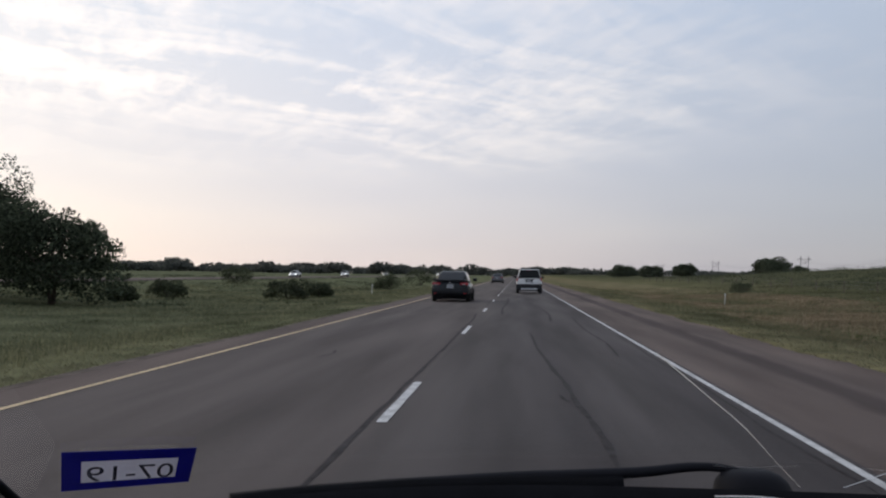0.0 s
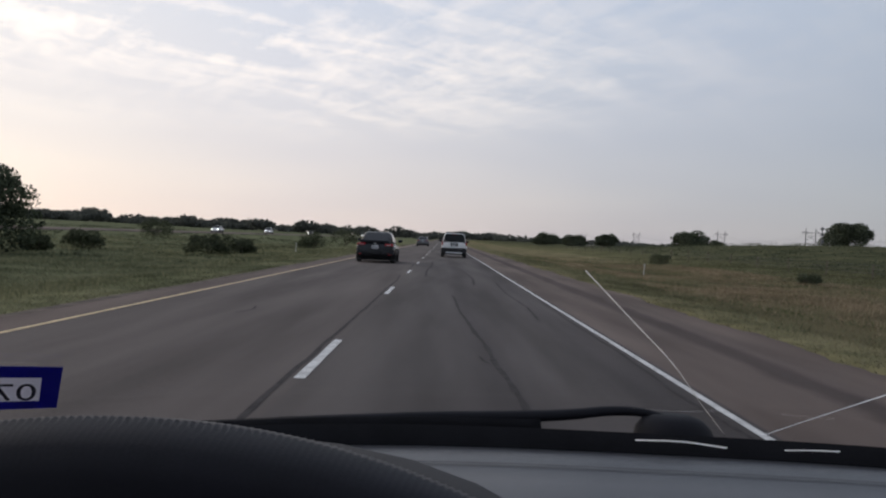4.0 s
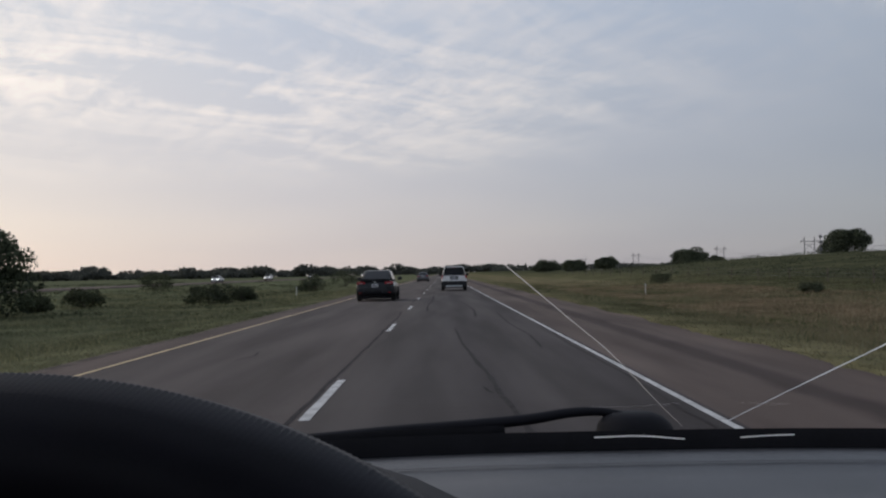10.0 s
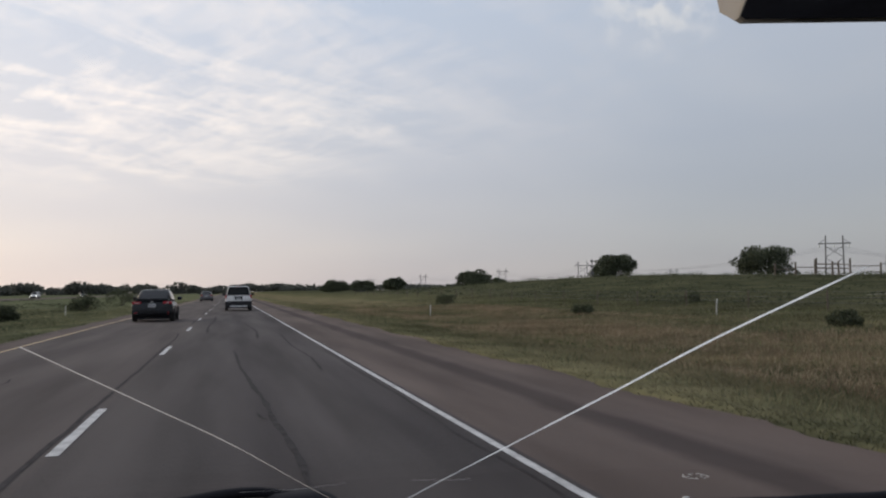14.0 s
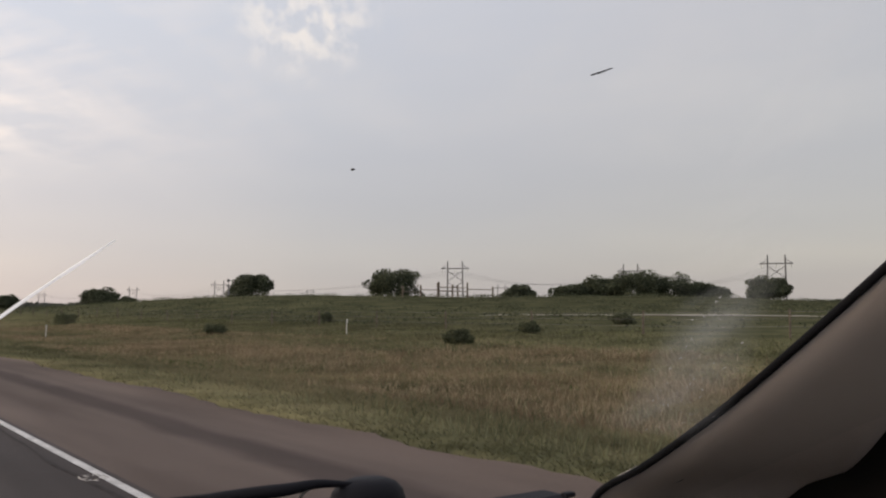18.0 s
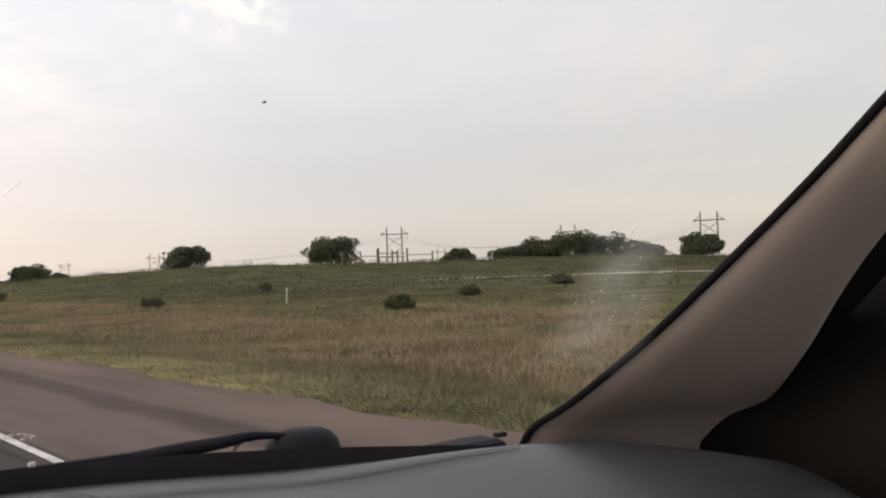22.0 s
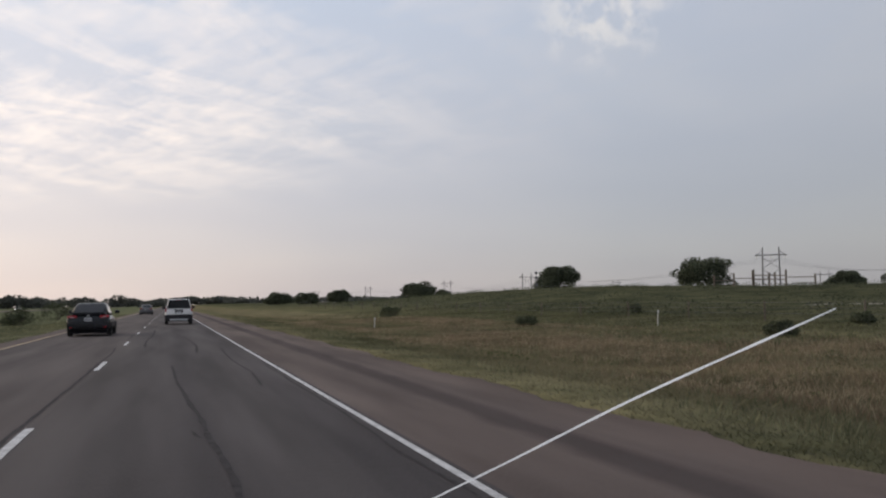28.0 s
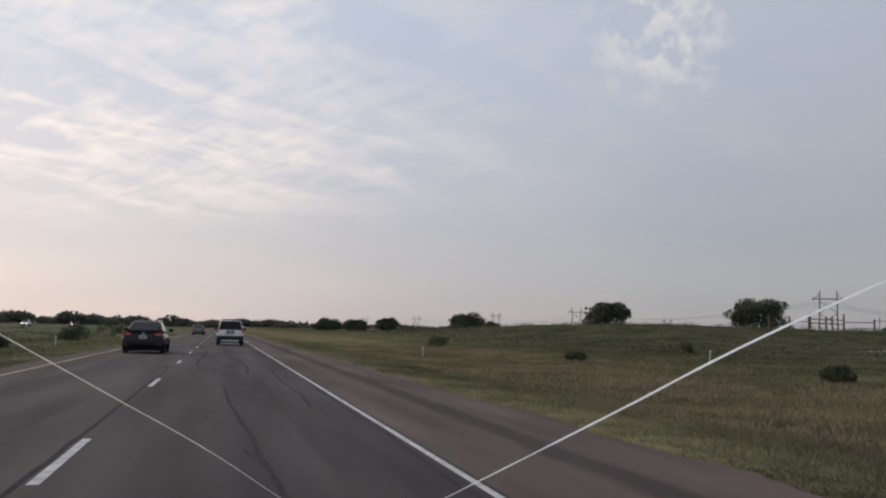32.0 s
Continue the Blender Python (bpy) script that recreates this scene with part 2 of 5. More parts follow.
def lamp_material(name, colour, strength):
    m = bpy.data.materials.new(name)
    m.use_nodes = True
    b = m.node_tree.nodes["Principled BSDF"]
    b.inputs["Base Color"].default_value = (*colour, 1)
    b.inputs["Emission Color"].default_value = (*colour, 1)
    b.inputs["Emission Strength"].default_value = strength
    return m


ASPHALT = zoned(material("worn_asphalt", (0.099, 0.087, 0.084), 0.95, var=0.32, scale=1.1, fine=150, bump=0.25, stretch=(1, 0.07, 1), spec=0.15), [(-1.4, (1.1, 1.08, 1.06)), (-0.5, (1.0, 1.0, 1.0)), (0.20, (0.95, 0.95, 0.96)), (0.50, (0.80, 0.80, 0.82)), (0.75, (0.92, 0.92, 0.93)), (1.4, (1.0, 1.0, 1.0)), (1.9, (0.84, 0.84, 0.86)), (2.4, (0.90, 0.90, 0.92))], 0.8, 1.0, 0.35)
ASPHALT_LEFT = material("paler_asphalt", (0.116, 0.098, 0.092), 0.95, var=0.30, scale=1.1, fine=150, bump=0.25, stretch=(1, 0.07, 1), spec=0.15)
SHOULDER = zoned(material("brown_shoulder_asphalt", (0.150, 0.118, 0.105), 0.95, var=0.28, scale=0.9, fine=140, bump=0.35, stretch=(1, 0.12, 1), spec=0.1), [(2.3, (1, 1, 1)), (3.46, (1, 1, 1)), (3.66, (0.55, 0.55, 0.57)), (3.92, (0.55, 0.55, 0.57)), (4.12, (1, 1, 1)), (5.4, (1.04, 1.0, 0.96))], 1.3, 1.0, 0.30)
GRAVEL = material("gravel_edge", (0.138, 0.112, 0.096), 0.95, var=0.35, scale=2.0, fine=40, bump=0.6, spec=0.1)
TAR = material("tar_seal", (0.066, 0.060, 0.060), 0.97, spec=0.05, var=0.25, scale=6, fine=80, bump=0.1)
PAINT_WHITE = material("white_road_paint", (0.62, 0.61, 0.60), 0.8, var=0.22, scale=5, fine=60, bump=0.1)
PAINT_YELLOW = material("faded_yellow_road_paint", (0.62, 0.47, 0.28), 0.8, var=0.22, scale=5, fine=60, bump=0.1)
# ground tints by x; at negative x the bluer cast is painted-in haze
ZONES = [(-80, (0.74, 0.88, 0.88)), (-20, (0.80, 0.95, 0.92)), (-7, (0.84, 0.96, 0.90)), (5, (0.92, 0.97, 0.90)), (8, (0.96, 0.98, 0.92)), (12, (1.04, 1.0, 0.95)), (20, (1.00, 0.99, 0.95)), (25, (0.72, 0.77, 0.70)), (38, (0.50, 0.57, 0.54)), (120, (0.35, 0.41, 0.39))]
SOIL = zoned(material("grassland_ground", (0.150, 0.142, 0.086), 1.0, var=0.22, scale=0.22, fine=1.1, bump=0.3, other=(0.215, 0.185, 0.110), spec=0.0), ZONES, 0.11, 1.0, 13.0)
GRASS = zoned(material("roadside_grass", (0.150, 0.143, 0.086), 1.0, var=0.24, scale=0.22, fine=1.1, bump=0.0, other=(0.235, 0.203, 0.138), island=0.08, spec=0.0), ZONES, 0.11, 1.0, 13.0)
DRY_GRASS = material("dry_rust_grass", (0.235, 0.178, 0.118), 1.0, var=0.25, scale=0.3, fine=1.5, bump=0.0, island=0.5, other=(0.330, 0.268, 0.185), spec=0.0)
TALL_GRASS = material("tall_green_grass", (0.140, 0.150, 0.086), 1.0, var=0.25, scale=0.3, fine=1.5, bump=0.0, island=0.5, other=(0.225, 0.222, 0.136), spec=0.0)
for m in (GRASS, DRY_GRASS, TALL_GRASS):        # thin blades let light through
    nt = m.node_tree
    tl, mxs = nt.nodes.new("ShaderNodeBsdfTranslucent"), nt.nodes.new("ShaderNodeMixShader")
    pb, mo = nt.nodes["Principled BSDF"], nt.nodes["Material Output"]
    nt.links.new(pb.inputs["Base Color"].links[0].from_socket, tl.inputs[0])
    mxs.inputs[0].default_value = 0.5
    nt.links.new(pb.outputs[0], mxs.inputs[1]), nt.links.new(tl.outputs[0], mxs.inputs[2]), nt.links.new(mxs.outputs[0], mo.inputs[0])
LEAF = material("oak_leaves", (0.048, 0.060, 0.040), 0.9, var=0.35, scale=0.3, fine=3, bump=0.0, island=0.7, other=(0.070, 0.084, 0.054), spec=0.1)
# skyline oaks: some distance haze is put into this lighter leaf colour
LEAF_OAK = material("hazed_oak_leaves", (0.066, 0.078, 0.052), 0.95, var=0.3, scale=0.3, fine=2, bump=0.0, island=0.6, other=(0.094, 0.108, 0.070), spec=0.05)
# the far woods' aerial haze is painted in as this paler, greyer leaf colour
LEAF_HAZED = material("hazed_far_leaves", (0.104, 0.112, 0.102), 1.0, var=0.2, scale=0.05, fine=0.6, bump=0.0, island=0.3, other=(0.116, 0.122, 0.106), spec=0.0)
SCRUB = material("scrub_leaves", (0.085, 0.098, 0.062), 0.95, var=0.3, scale=0.8, fine=5, bump=0.0, island=0.7, other=(0.098, 0.108, 0.066), spec=0.05)
MESQUITE = material("mesquite_leaves", (0.080, 0.092, 0.060), 0.95, var=0.3, scale=0.8, fine=5, bump=0.0, island=0.6, other=(0.084, 0.095, 0.058), spec=0.05)
WEED = material("green_weeds", (0.105, 0.118, 0.060), 1.0, var=0.25, scale=0.5, fine=4, bump=0.0, island=0.3, other=(0.165, 0.168, 0.085), spec=0.0)
for m, k in ((LEAF, 0.35), (LEAF_OAK, 0.35), (LEAF_HAZED, 0.45), (SCRUB, 0.35), (MESQUITE, 0.35)):       # leaves glow a little against the light
    nt = m.node_tree
    tl, mxs = nt.nodes.new("ShaderNodeBsdfTranslucent"), nt.nodes.new("ShaderNodeMixShader")
    pb, mo = nt.nodes["Principled BSDF"], nt.nodes["Material Output"]
    nt.links.new(pb.inputs["Base Color"].links[0].from_socket, tl.inputs[0])
    mxs.inputs[0].default_value = k
    nt.links.new(pb.outputs[0], mxs.inputs[1]), nt.links.new(tl.outputs[0], mxs.inputs[2]), nt.links.new(mxs.outputs[0], mo.inputs[0])
BARK = material("dark_bark", (0.07, 0.055, 0.045), 0.95, var=0.3, scale=4, fine=30, bump=0.5)
WEATHERED = material("weathered_timber", (0.13, 0.105, 0.085), 0.95, var=0.3, scale=3, fine=30, bump=0.4)
STEEL = material("weathered_steel", (0.14, 0.14, 0.15), 0.7, 0.0, var=0.15, scale=1, fine=10, bump=0.0)
CALICHE = material("pale_caliche_track", (0.26, 0.24, 0.19), 1.0, var=0.25, scale=0.6, fine=6, bump=0.3)
DASH_GREY = material("grey_dash_vinyl", (0.036, 0.037, 0.043), 0.36, var=0.16, scale=5, fine=700, bump=0.10, spec=0.42)
DASH_DARK = material("dark_seam_vinyl", (0.016, 0.016, 0.018), 0.7, var=0.1, scale=5, fine=500, bump=0.1)
BLACK_PLASTIC = material("black_plastic", (0.009, 0.009, 0.013), 0.65, var=0.2, scale=20, fine=600, bump=0.06, spec=0.18)
BLACK_RUBBER = material("black_rubber", (0.008, 0.008, 0.010), 0.85, var=0.2, scale=20, fine=300, bump=0.06, spec=0.12)
WHEEL_SKIN = material("black_leather_cover", (0.007, 0.007, 0.012), 0.50, var=0.2, scale=40, fine=1500, bump=0.05, spec=0.15)
RECESS = material("unlit_recess_black", (0.011, 0.011, 0.013), 0.95, var=0.1, scale=20, fine=300, bump=0.0, spec=0.03)
BEIGE = material("beige_trim_fabric", (0.67, 0.595, 0.545), 0.9, var=0.06, scale=6, fine=900, bump=0.15, spec=0.1)
DOOR_DARK = material("charcoal_door_vinyl", (0.016, 0.015, 0.015), 0.8, var=0.15, scale=8, fine=500, bump=0.08, spec=0.15)
DISPLAY_BLACK = material("matt_display_black", (0.003, 0.003, 0.004), 0.9, var=0.1, scale=20, fine=300, bump=0.0, spec=0.02)
BEIGE_SHELL = material("beige_mirror_shell", (0.27, 0.235, 0.19), 0.6, var=0.05, scale=10, fine=300, bump=0.02)
# white of the long crack, and of the modelled glints at the glass foot
CRACK_AND_GLINT = material("bright_crack_and_glint", (0.97, 0.97, 0.95), 0.25, var=0.03, scale=30, fine=200, bump=0.0, spec=1.0)
CRACK_DULL = material("dull_crack_in_glass", (0.50, 0.49, 0.48), 0.4, var=0.1, scale=30, fine=200, bump=0.0)
for m in (CRACK_AND_GLINT, CRACK_DULL):       # fractured glass lets the light behind it through
    nt = m.node_tree
    tl, mxs = nt.nodes.new("ShaderNodeBsdfTranslucent"), nt.nodes.new("ShaderNodeMixShader")
    tl.inputs[0].default_value = (1, 1, 1, 1) if m is CRACK_AND_GLINT else (0.48, 0.47, 0.46, 1)
    mxs.inputs[0].default_value = 0.95
    nt.links.new(nt.nodes["Principled BSDF"].outputs[0], mxs.inputs[1]), nt.links.new(tl.outputs[0], mxs.inputs[2]), nt.links.new(mxs.outputs[0], nt.nodes["Material Output"].inputs[0])
BLUE_FILM = material("blue_sticker_film", (0.045, 0.045, 0.24), 0.6, var=0.1, scale=30, fine=200, bump=0.0)
STICKER_PALE = material("pale_sticker_back", (0.62, 0.62, 0.66), 0.7, var=0.1, scale=40, fine=300, bump=0.0)
for m, tint in ((BLUE_FILM, (0.05, 0.05, 0.34, 1)), (STICKER_PALE, (0.62, 0.62, 0.68, 1))):       # thin film, lit from behind
    nt = m.node_tree
    tl, mxs = nt.nodes.new("ShaderNodeBsdfTranslucent"), nt.nodes.new("ShaderNodeMixShader")
    tl.inputs[0].default_value = tint
    mxs.inputs[0].default_value = 0.6
    nt.links.new(nt.nodes["Principled BSDF"].outputs[0], mxs.inputs[1]), nt.links.new(tl.outputs[0], mxs.inputs[2]), nt.links.new(mxs.outputs[0], nt.nodes["Material Output"].inputs[0])
INK = material("dark_ink", (0.06, 0.06, 0.09), 0.7, var=0.1, scale=40, fine=300, bump=0.0)
CAR_WHITE = material("white_car_paint", (0.72, 0.72, 0.73), 0.35, var=0.05, scale=2, fine=20, bump=0.0)
CLADDING = material("grey_cladding", (0.036, 0.036, 0.039), 0.8, spec=0.1, var=0.15, scale=4, fine=50, bump=0.05)
CAR_BLACK = material("black_car_paint", (0.008, 0.009, 0.013), 0.22, var=0.2, scale=2, fine=20, bump=0.0, spec=0.35)
CAR_GREY = material("grey_car_paint", (0.10, 0.10, 0.11), 0.3, var=0.1, scale=2, fine=20, bump=0.0)
TINTED = material("tinted_window_glass", (0.008, 0.009, 0.011), 0.12, var=0.1, scale=2, fine=10, bump=0.0, spec=0.2)
PALE_WINDOW = material("window_with_sky_behind", (0.16, 0.17, 0.18), 0.08, var=0.1, scale=2, fine=10, bump=0.0, spec=0.6)
RED_LENS = material("red_tail_lamp_lens", (0.36, 0.016, 0.026), 0.2, var=0.15, scale=10, fine=60, bump=0.0, spec=0.6)
TYRE = material("tyre_rubber", (0.015, 0.015, 0.015), 0.85, var=0.2, scale=10, fine=80, bump=0.2)
ALLOY = material("alloy_wheel", (0.45, 0.45, 0.46), 0.35, 0.8, var=0.1, scale=10, fine=60, bump=0.0)
PLATE = material("pale_plate", (0.55, 0.56, 0.58), 0.5, var=0.08, scale=10, fine=60, bump=0.0)
MARKER = material("white_marker_plastic", (0.55, 0.55, 0.53), 0.6, var=0.1, scale=10, fine=60, bump=0.0)
HEADLAMP = lamp_material("lit_headlamp", (1.0, 0.97, 0.9), 6.0)
PANE = pane_material("windscreen_glass", (0.97, 0.98, 0.975), 0.10)


# ---- mesh helpers ----
def mesh_object(name, verts, faces, mat, parent=None, smooth=False, label=""):
    me = bpy.data.meshes.new(name)
    me.from_pydata([tuple(v) for v in verts], [], faces)
    me.materials.append(mat)
    if smooth:
        me.polygons.foreach_set("use_smooth", [True] * len(me.polygons))
    me.update()
    ob = new(name, me)
    if parent:
        ob.parent = parent
    if label:
        tagged(ob, label)
    return ob


def part(name, bm, mat, parent, label="", smooth=False):
    me = bpy.data.meshes.new(name)
    bm.normal_update()
    bm.to_mesh(me)
    bm.free()
    me.materials.append(mat)
    if smooth:
        me.polygons.foreach_set("use_smooth", [True] * len(me.polygons))
    ob = new(name, me)
    if parent:
        ob.parent = parent
    if label:
        tagged(ob, label)
    return ob


def empty(name, label, category, group="", at=(0, 0, 0)):
    ob = new(name)
    ob.location = at
    ob.empty_display_size = 0.1
    return tagged(ob, label, category, group)


def box(size, at=(0, 0, 0), bevel=0.0, turn=None, segments=2):
    bm = bmesh.new()
    bmesh.ops.create_cube(bm, size=1)
    bmesh.ops.scale(bm, vec=size, verts=bm.verts)
    if bevel:
        bmesh.ops.bevel(bm, geom=list(bm.edges), offset=bevel, segments=segments, affect="EDGES", profile=0.5)
    if turn is not None:
        bmesh.ops.transform(bm, matrix=turn, verts=bm.verts)
    bmesh.ops.translate(bm, vec=at, verts=bm.verts)
    return bm


def rod(a, b, r0, r1=None, seg=8):
    a, b = Vector(a), Vector(b)
    bm = bmesh.new()
    bmesh.ops.create_cone(bm, cap_ends=True, segments=seg, radius1=r0, radius2=r0 if r1 is None else r1, depth=(b - a).length)
    m = Matrix.Translation((a + b) / 2) @ (b - a).to_track_quat("Z", "Y").to_matrix().to_4x4()
    bmesh.ops.transform(bm, matrix=m, verts=bm.verts)
    return bm


def tube(points, radii, seg=8, flat=1.0):
    """A tube through points; flat squeezes it in z."""
    pts = [Vector(p) for p in points]
    verts, faces = [], []
    for i, p in enumerate(pts):
        d = (pts[min(i + 1, len(pts) - 1)] - pts[max(i - 1, 0)]).normalized()
        side = d.cross(Vector((0, 0, 1))).normalized()
        up = side.cross(d)
        r = radii[i] if isinstance(radii, (list, tuple)) else radii
        for k in range(seg):
            a = 2 * math.pi * k / seg
            verts.append(p + side * math.cos(a) * r + up * math.sin(a) * r * flat)
    for i in range(len(pts) - 1):
        for k in range(seg):
            q = (k + 1) % seg
            faces.append((i * seg + k, i * seg + q, (i + 1) * seg + q, (i + 1) * seg + k))
    faces.append(tuple(range(seg))[::-1])
    faces.append(tuple((len(pts) - 1) * seg + k for k in range(seg)))
    return verts, faces


def smooth_line(points, n=6):
    """Catmull-Rom through points."""
    p = [Vector(q) for q in points]
    p = [p[0] * 2 - p[1]] + p + [p[-1] * 2 - p[-2]]
    out = []
    for i in range(1, len(p) - 2):
        for k in range(n):
            t = k / n
            out.append(0.5 * (2 * p[i] + (p[i + 1] - p[i - 1]) * t + (2 * p[i - 1] - 5 * p[i] + 4 * p[i + 1] - p[i + 2]) * t * t + (3 * p[i] - p[i - 1] - 3 * p[i + 1] + p[i + 2]) * t ** 3))
    out.append(p[-2])
    return out


def loft(rings, caps=True):
    n = len(rings[0])
    verts = [v for r in rings for v in r]
    faces = []
    for i in range(len(rings) - 1):
        for k in range(n):
            q = (k + 1) % n
            faces.append((i * n + k, i * n + q, (i + 1) * n + q, (i + 1) * n + k))
    if caps:
        faces.append(tuple(range(n))[::-1])
        faces.append(tuple((len(rings) - 1) * n + k for k in range(n)))
    return verts, faces


def sheet(xs, ys, z):
    """A grid over xs and ys with heights z(x, y)."""
    verts = [(x, y, z(x, y)) for y in ys for x in xs]
    n = len(xs)
    faces = [(j * n + i, j * n + i + 1, (j + 1) * n + i + 1, (j + 1) * n + i) for j in range(len(ys) - 1) for i in range(n - 1)]
    return verts, faces


# ---- the lie of the land ----
EDGE_X, DASH_X, YELLOW_X = 2.315, -1.25, -4.90
RIGHT_X, LEFT_X = 5.0, -5.75            # where the paved shoulders end
FAR_ROAD_X = (-56.0, -46.0)


def smoothstep(a, b, v):
    t = min(1, max(0, (v - a) / (b - a)))
    return t * t * (3 - 2 * t)


def land(x, y):
    """Height of the grassland."""
    if LEFT_X - 0.2 <= x <= RIGHT_X + 0.25:
        return -0.12
    r = math.hypot(x, y)
    z = 0.0
    if x > 0:
        d = x - RIGHT_X
        z -= 0.55 * smoothstep(0.2, 7, d) * (1 - smoothstep(10, 30, d)) + 0.03
        z += 0.7 * smoothstep(25, 60, d)
        # the low hill beside the road
        z += 2.9 * math.exp(-(((x - 80) / 40) ** 2 + ((y - 178) / 62) ** 2))
        z += 2.3 * math.exp(-(((x - 135) / 42) ** 2 + ((y - 125) / 45) ** 2))
        z += 0.7 * math.exp(-(((x - 190) / 70) ** 2 + ((y - 60) / 55) ** 2))
        z += 1.0 * math.exp(-(((x - 150) / 120) ** 2 + ((y - 330) / 110) ** 2))
        z += 1.3 * smoothstep(300, 900, r)
    else:
        d = LEFT_X - x
        z -= 0.5 * smoothstep(0.2, 6, d) * (1 - smoothstep(14, 34, d)) + 0.03
        z += 0.8 * smoothstep(60, 400, d)
    near = smoothstep(6, 40, abs(x))
    z += near * (0.35 * noise.noise((x * 0.02, y * 0.02, 3)) + 0.12 * noise.noise((x * 0.11, y * 0.07, 9)))
    z += 0.05 * noise.noise((x * 0.4, y * 0.3, 1)) * smoothstep(5.6, 8, abs(x))
    if FAR_ROAD_X[0] - 3 < x < FAR_ROAD_X[1] + 3:
        z *= 0.2
    return z


def steps(lim, first, grow):
    out, v, s = [0.0], 0.0, first
    while v < lim:
        v += s
        s *= grow
        out.append(min(v, lim))
    return out


gx = sorted({-v + LEFT_X - 0.2 for v in steps(4400, 0.5, 1.055)} | {v + RIGHT_X + 0.26 for v in steps(4400, 0.5, 1.055)} | {LEFT_X - 0.19, RIGHT_X + 0.24, -2.0, 2.0})
gy = sorted({-v for v in steps(200, 1.5, 1.08)} | {v for v in steps(4700, 1.0, 1.035)})
v, f = sheet(gx, gy, land)
tagged(mesh_object("ground", v, f, SOIL, smooth=True), "rough olive grassland with dry tan patches", "grassland", kind="structure")


# ---- the highway ----
road_y = [-60 + 4 * i for i in range(40)] + [100 + 20 * i for i in range(46)] + [1040 + 100 * i for i in range(12)]


def strip(name, x0, x1, z, mat, label, ys=None, parent=None, kind="", category="", depth=0.0, wobble=0.0):
    ys = ys or road_y
    verts, faces = [], []
    for y in ys:
        w = wobble * (noise.noise((x1 * 3.1, y * 0.35, 4)) + 0.5 * noise.noise((x1 * 3.1, y * 1.9, 9))) if wobble else 0
        verts += [(x0, y, z), (x1 + w, y, z), (x1 + w + (0.25 if depth else 0), y, z - depth)]
    for i in range(len(ys) - 1):
        a = 3 * i
        faces.append((a, a + 1, a + 4, a + 3))
        if depth:
            faces.append((a + 1, a + 2, a + 5, a + 4))
    ob = mesh_object(name, verts, faces, mat, parent)
    if parent is None:
        tagged(ob, label, category, kind=kind)
    elif label:
        tagged(ob, label)
    return ob


road = strip("road", DASH_X, EDGE_X - 0.3, 0.0, ASPHALT, "worn grey asphalt highway carriageway of two lanes", kind="structure", category="road")
strip("left_lane", YELLOW_X - 0.1, DASH_X, 0.0, ASPHALT_LEFT, "paler worn asphalt lane", parent=road)
strip("lane_margin", EDGE_X - 0.3, EDGE_X + 0.1, 0.0, ASPHALT, "", parent=road)
shoulder = strip("shoulder", EDGE_X + 0.1, RIGHT_X - 0.35, 0.0, SHOULDER, "brownish asphalt hard shoulder beside the highway", kind="structure", category="shoulder")
fine_y = [-60 + 4 * i for i in range(15)] + [0.3 * i for i in range(1, 240)] + [72 + 4 * i for i in range(7)] + road_y[40:]
strip("gravel_edge", RIGHT_X - 0.35, RIGHT_X + 0.05, 0.0, SHOULDER, "ragged crumbling edge", parent=shoulder, depth=0.16, wobble=0.32, ys=fine_y)
left_shoulder = strip("median_shoulder", LEFT_X + 0.15, YELLOW_X - 0.1, 0.0, SHOULDER, "narrow brownish asphalt shoulder along the median", kind="structure", category="shoulder")
verts, faces = [], []
for y in road_y:
    w = 0.2 * noise.noise((7.7, y * 0.3, 4))
    verts += [(LEFT_X - 0.25 + w, y, -0.13), (LEFT_X + w, y, 0.002), (LEFT_X + 0.15, y, 0.002)]
for i in range(len(road_y) - 1):
    a = 3 * i
    faces += [(a, a + 1, a + 4, a + 3), (a + 1, a + 2, a + 5, a + 4)]
tagged(mesh_object("gravel_edge", verts, faces, GRAVEL, left_shoulder), "ragged gravel edge")
strip("edge_line", EDGE_X - 0.038, EDGE_X + 0.038, 0.005, PAINT_WHITE, "solid white edge line", parent=road)
strip("median_line", YELLOW_X - 0.045, YELLOW_X + 0.045, 0.005, PAINT_YELLOW, "solid faded yellow edge line", parent=road)
dash_mesh = None
for i in range(-4, 40):
    y0 = 8.0 + 12.19 * i
    if dash_mesh is None:
        xs = [-0.05, 0.0, 0.05]
        ys = [0, 0.5, 1, 1.5, 2, 2.5, 3.05]
        vv, ff = [], []
        for y in ys:
            for x in xs:
                vv.append((x + (0.008 * noise.noise((x * 40, y * 3, 2)) if x else 0), y, 0.006))
        ff = [(j * 3 + k, j * 3 + k + 1, j * 3 + k + 4, j * 3 + k + 3) for j in range(6) for k in range(2)]
        ob = mesh_object("lane_dash", vv, ff, PAINT_WHITE, road)
        dash_mesh = ob.data
    else:
        ob = new("lane_dash", dash_mesh)
        ob.parent = road
    ob.location = (DASH_X, y0, 0)


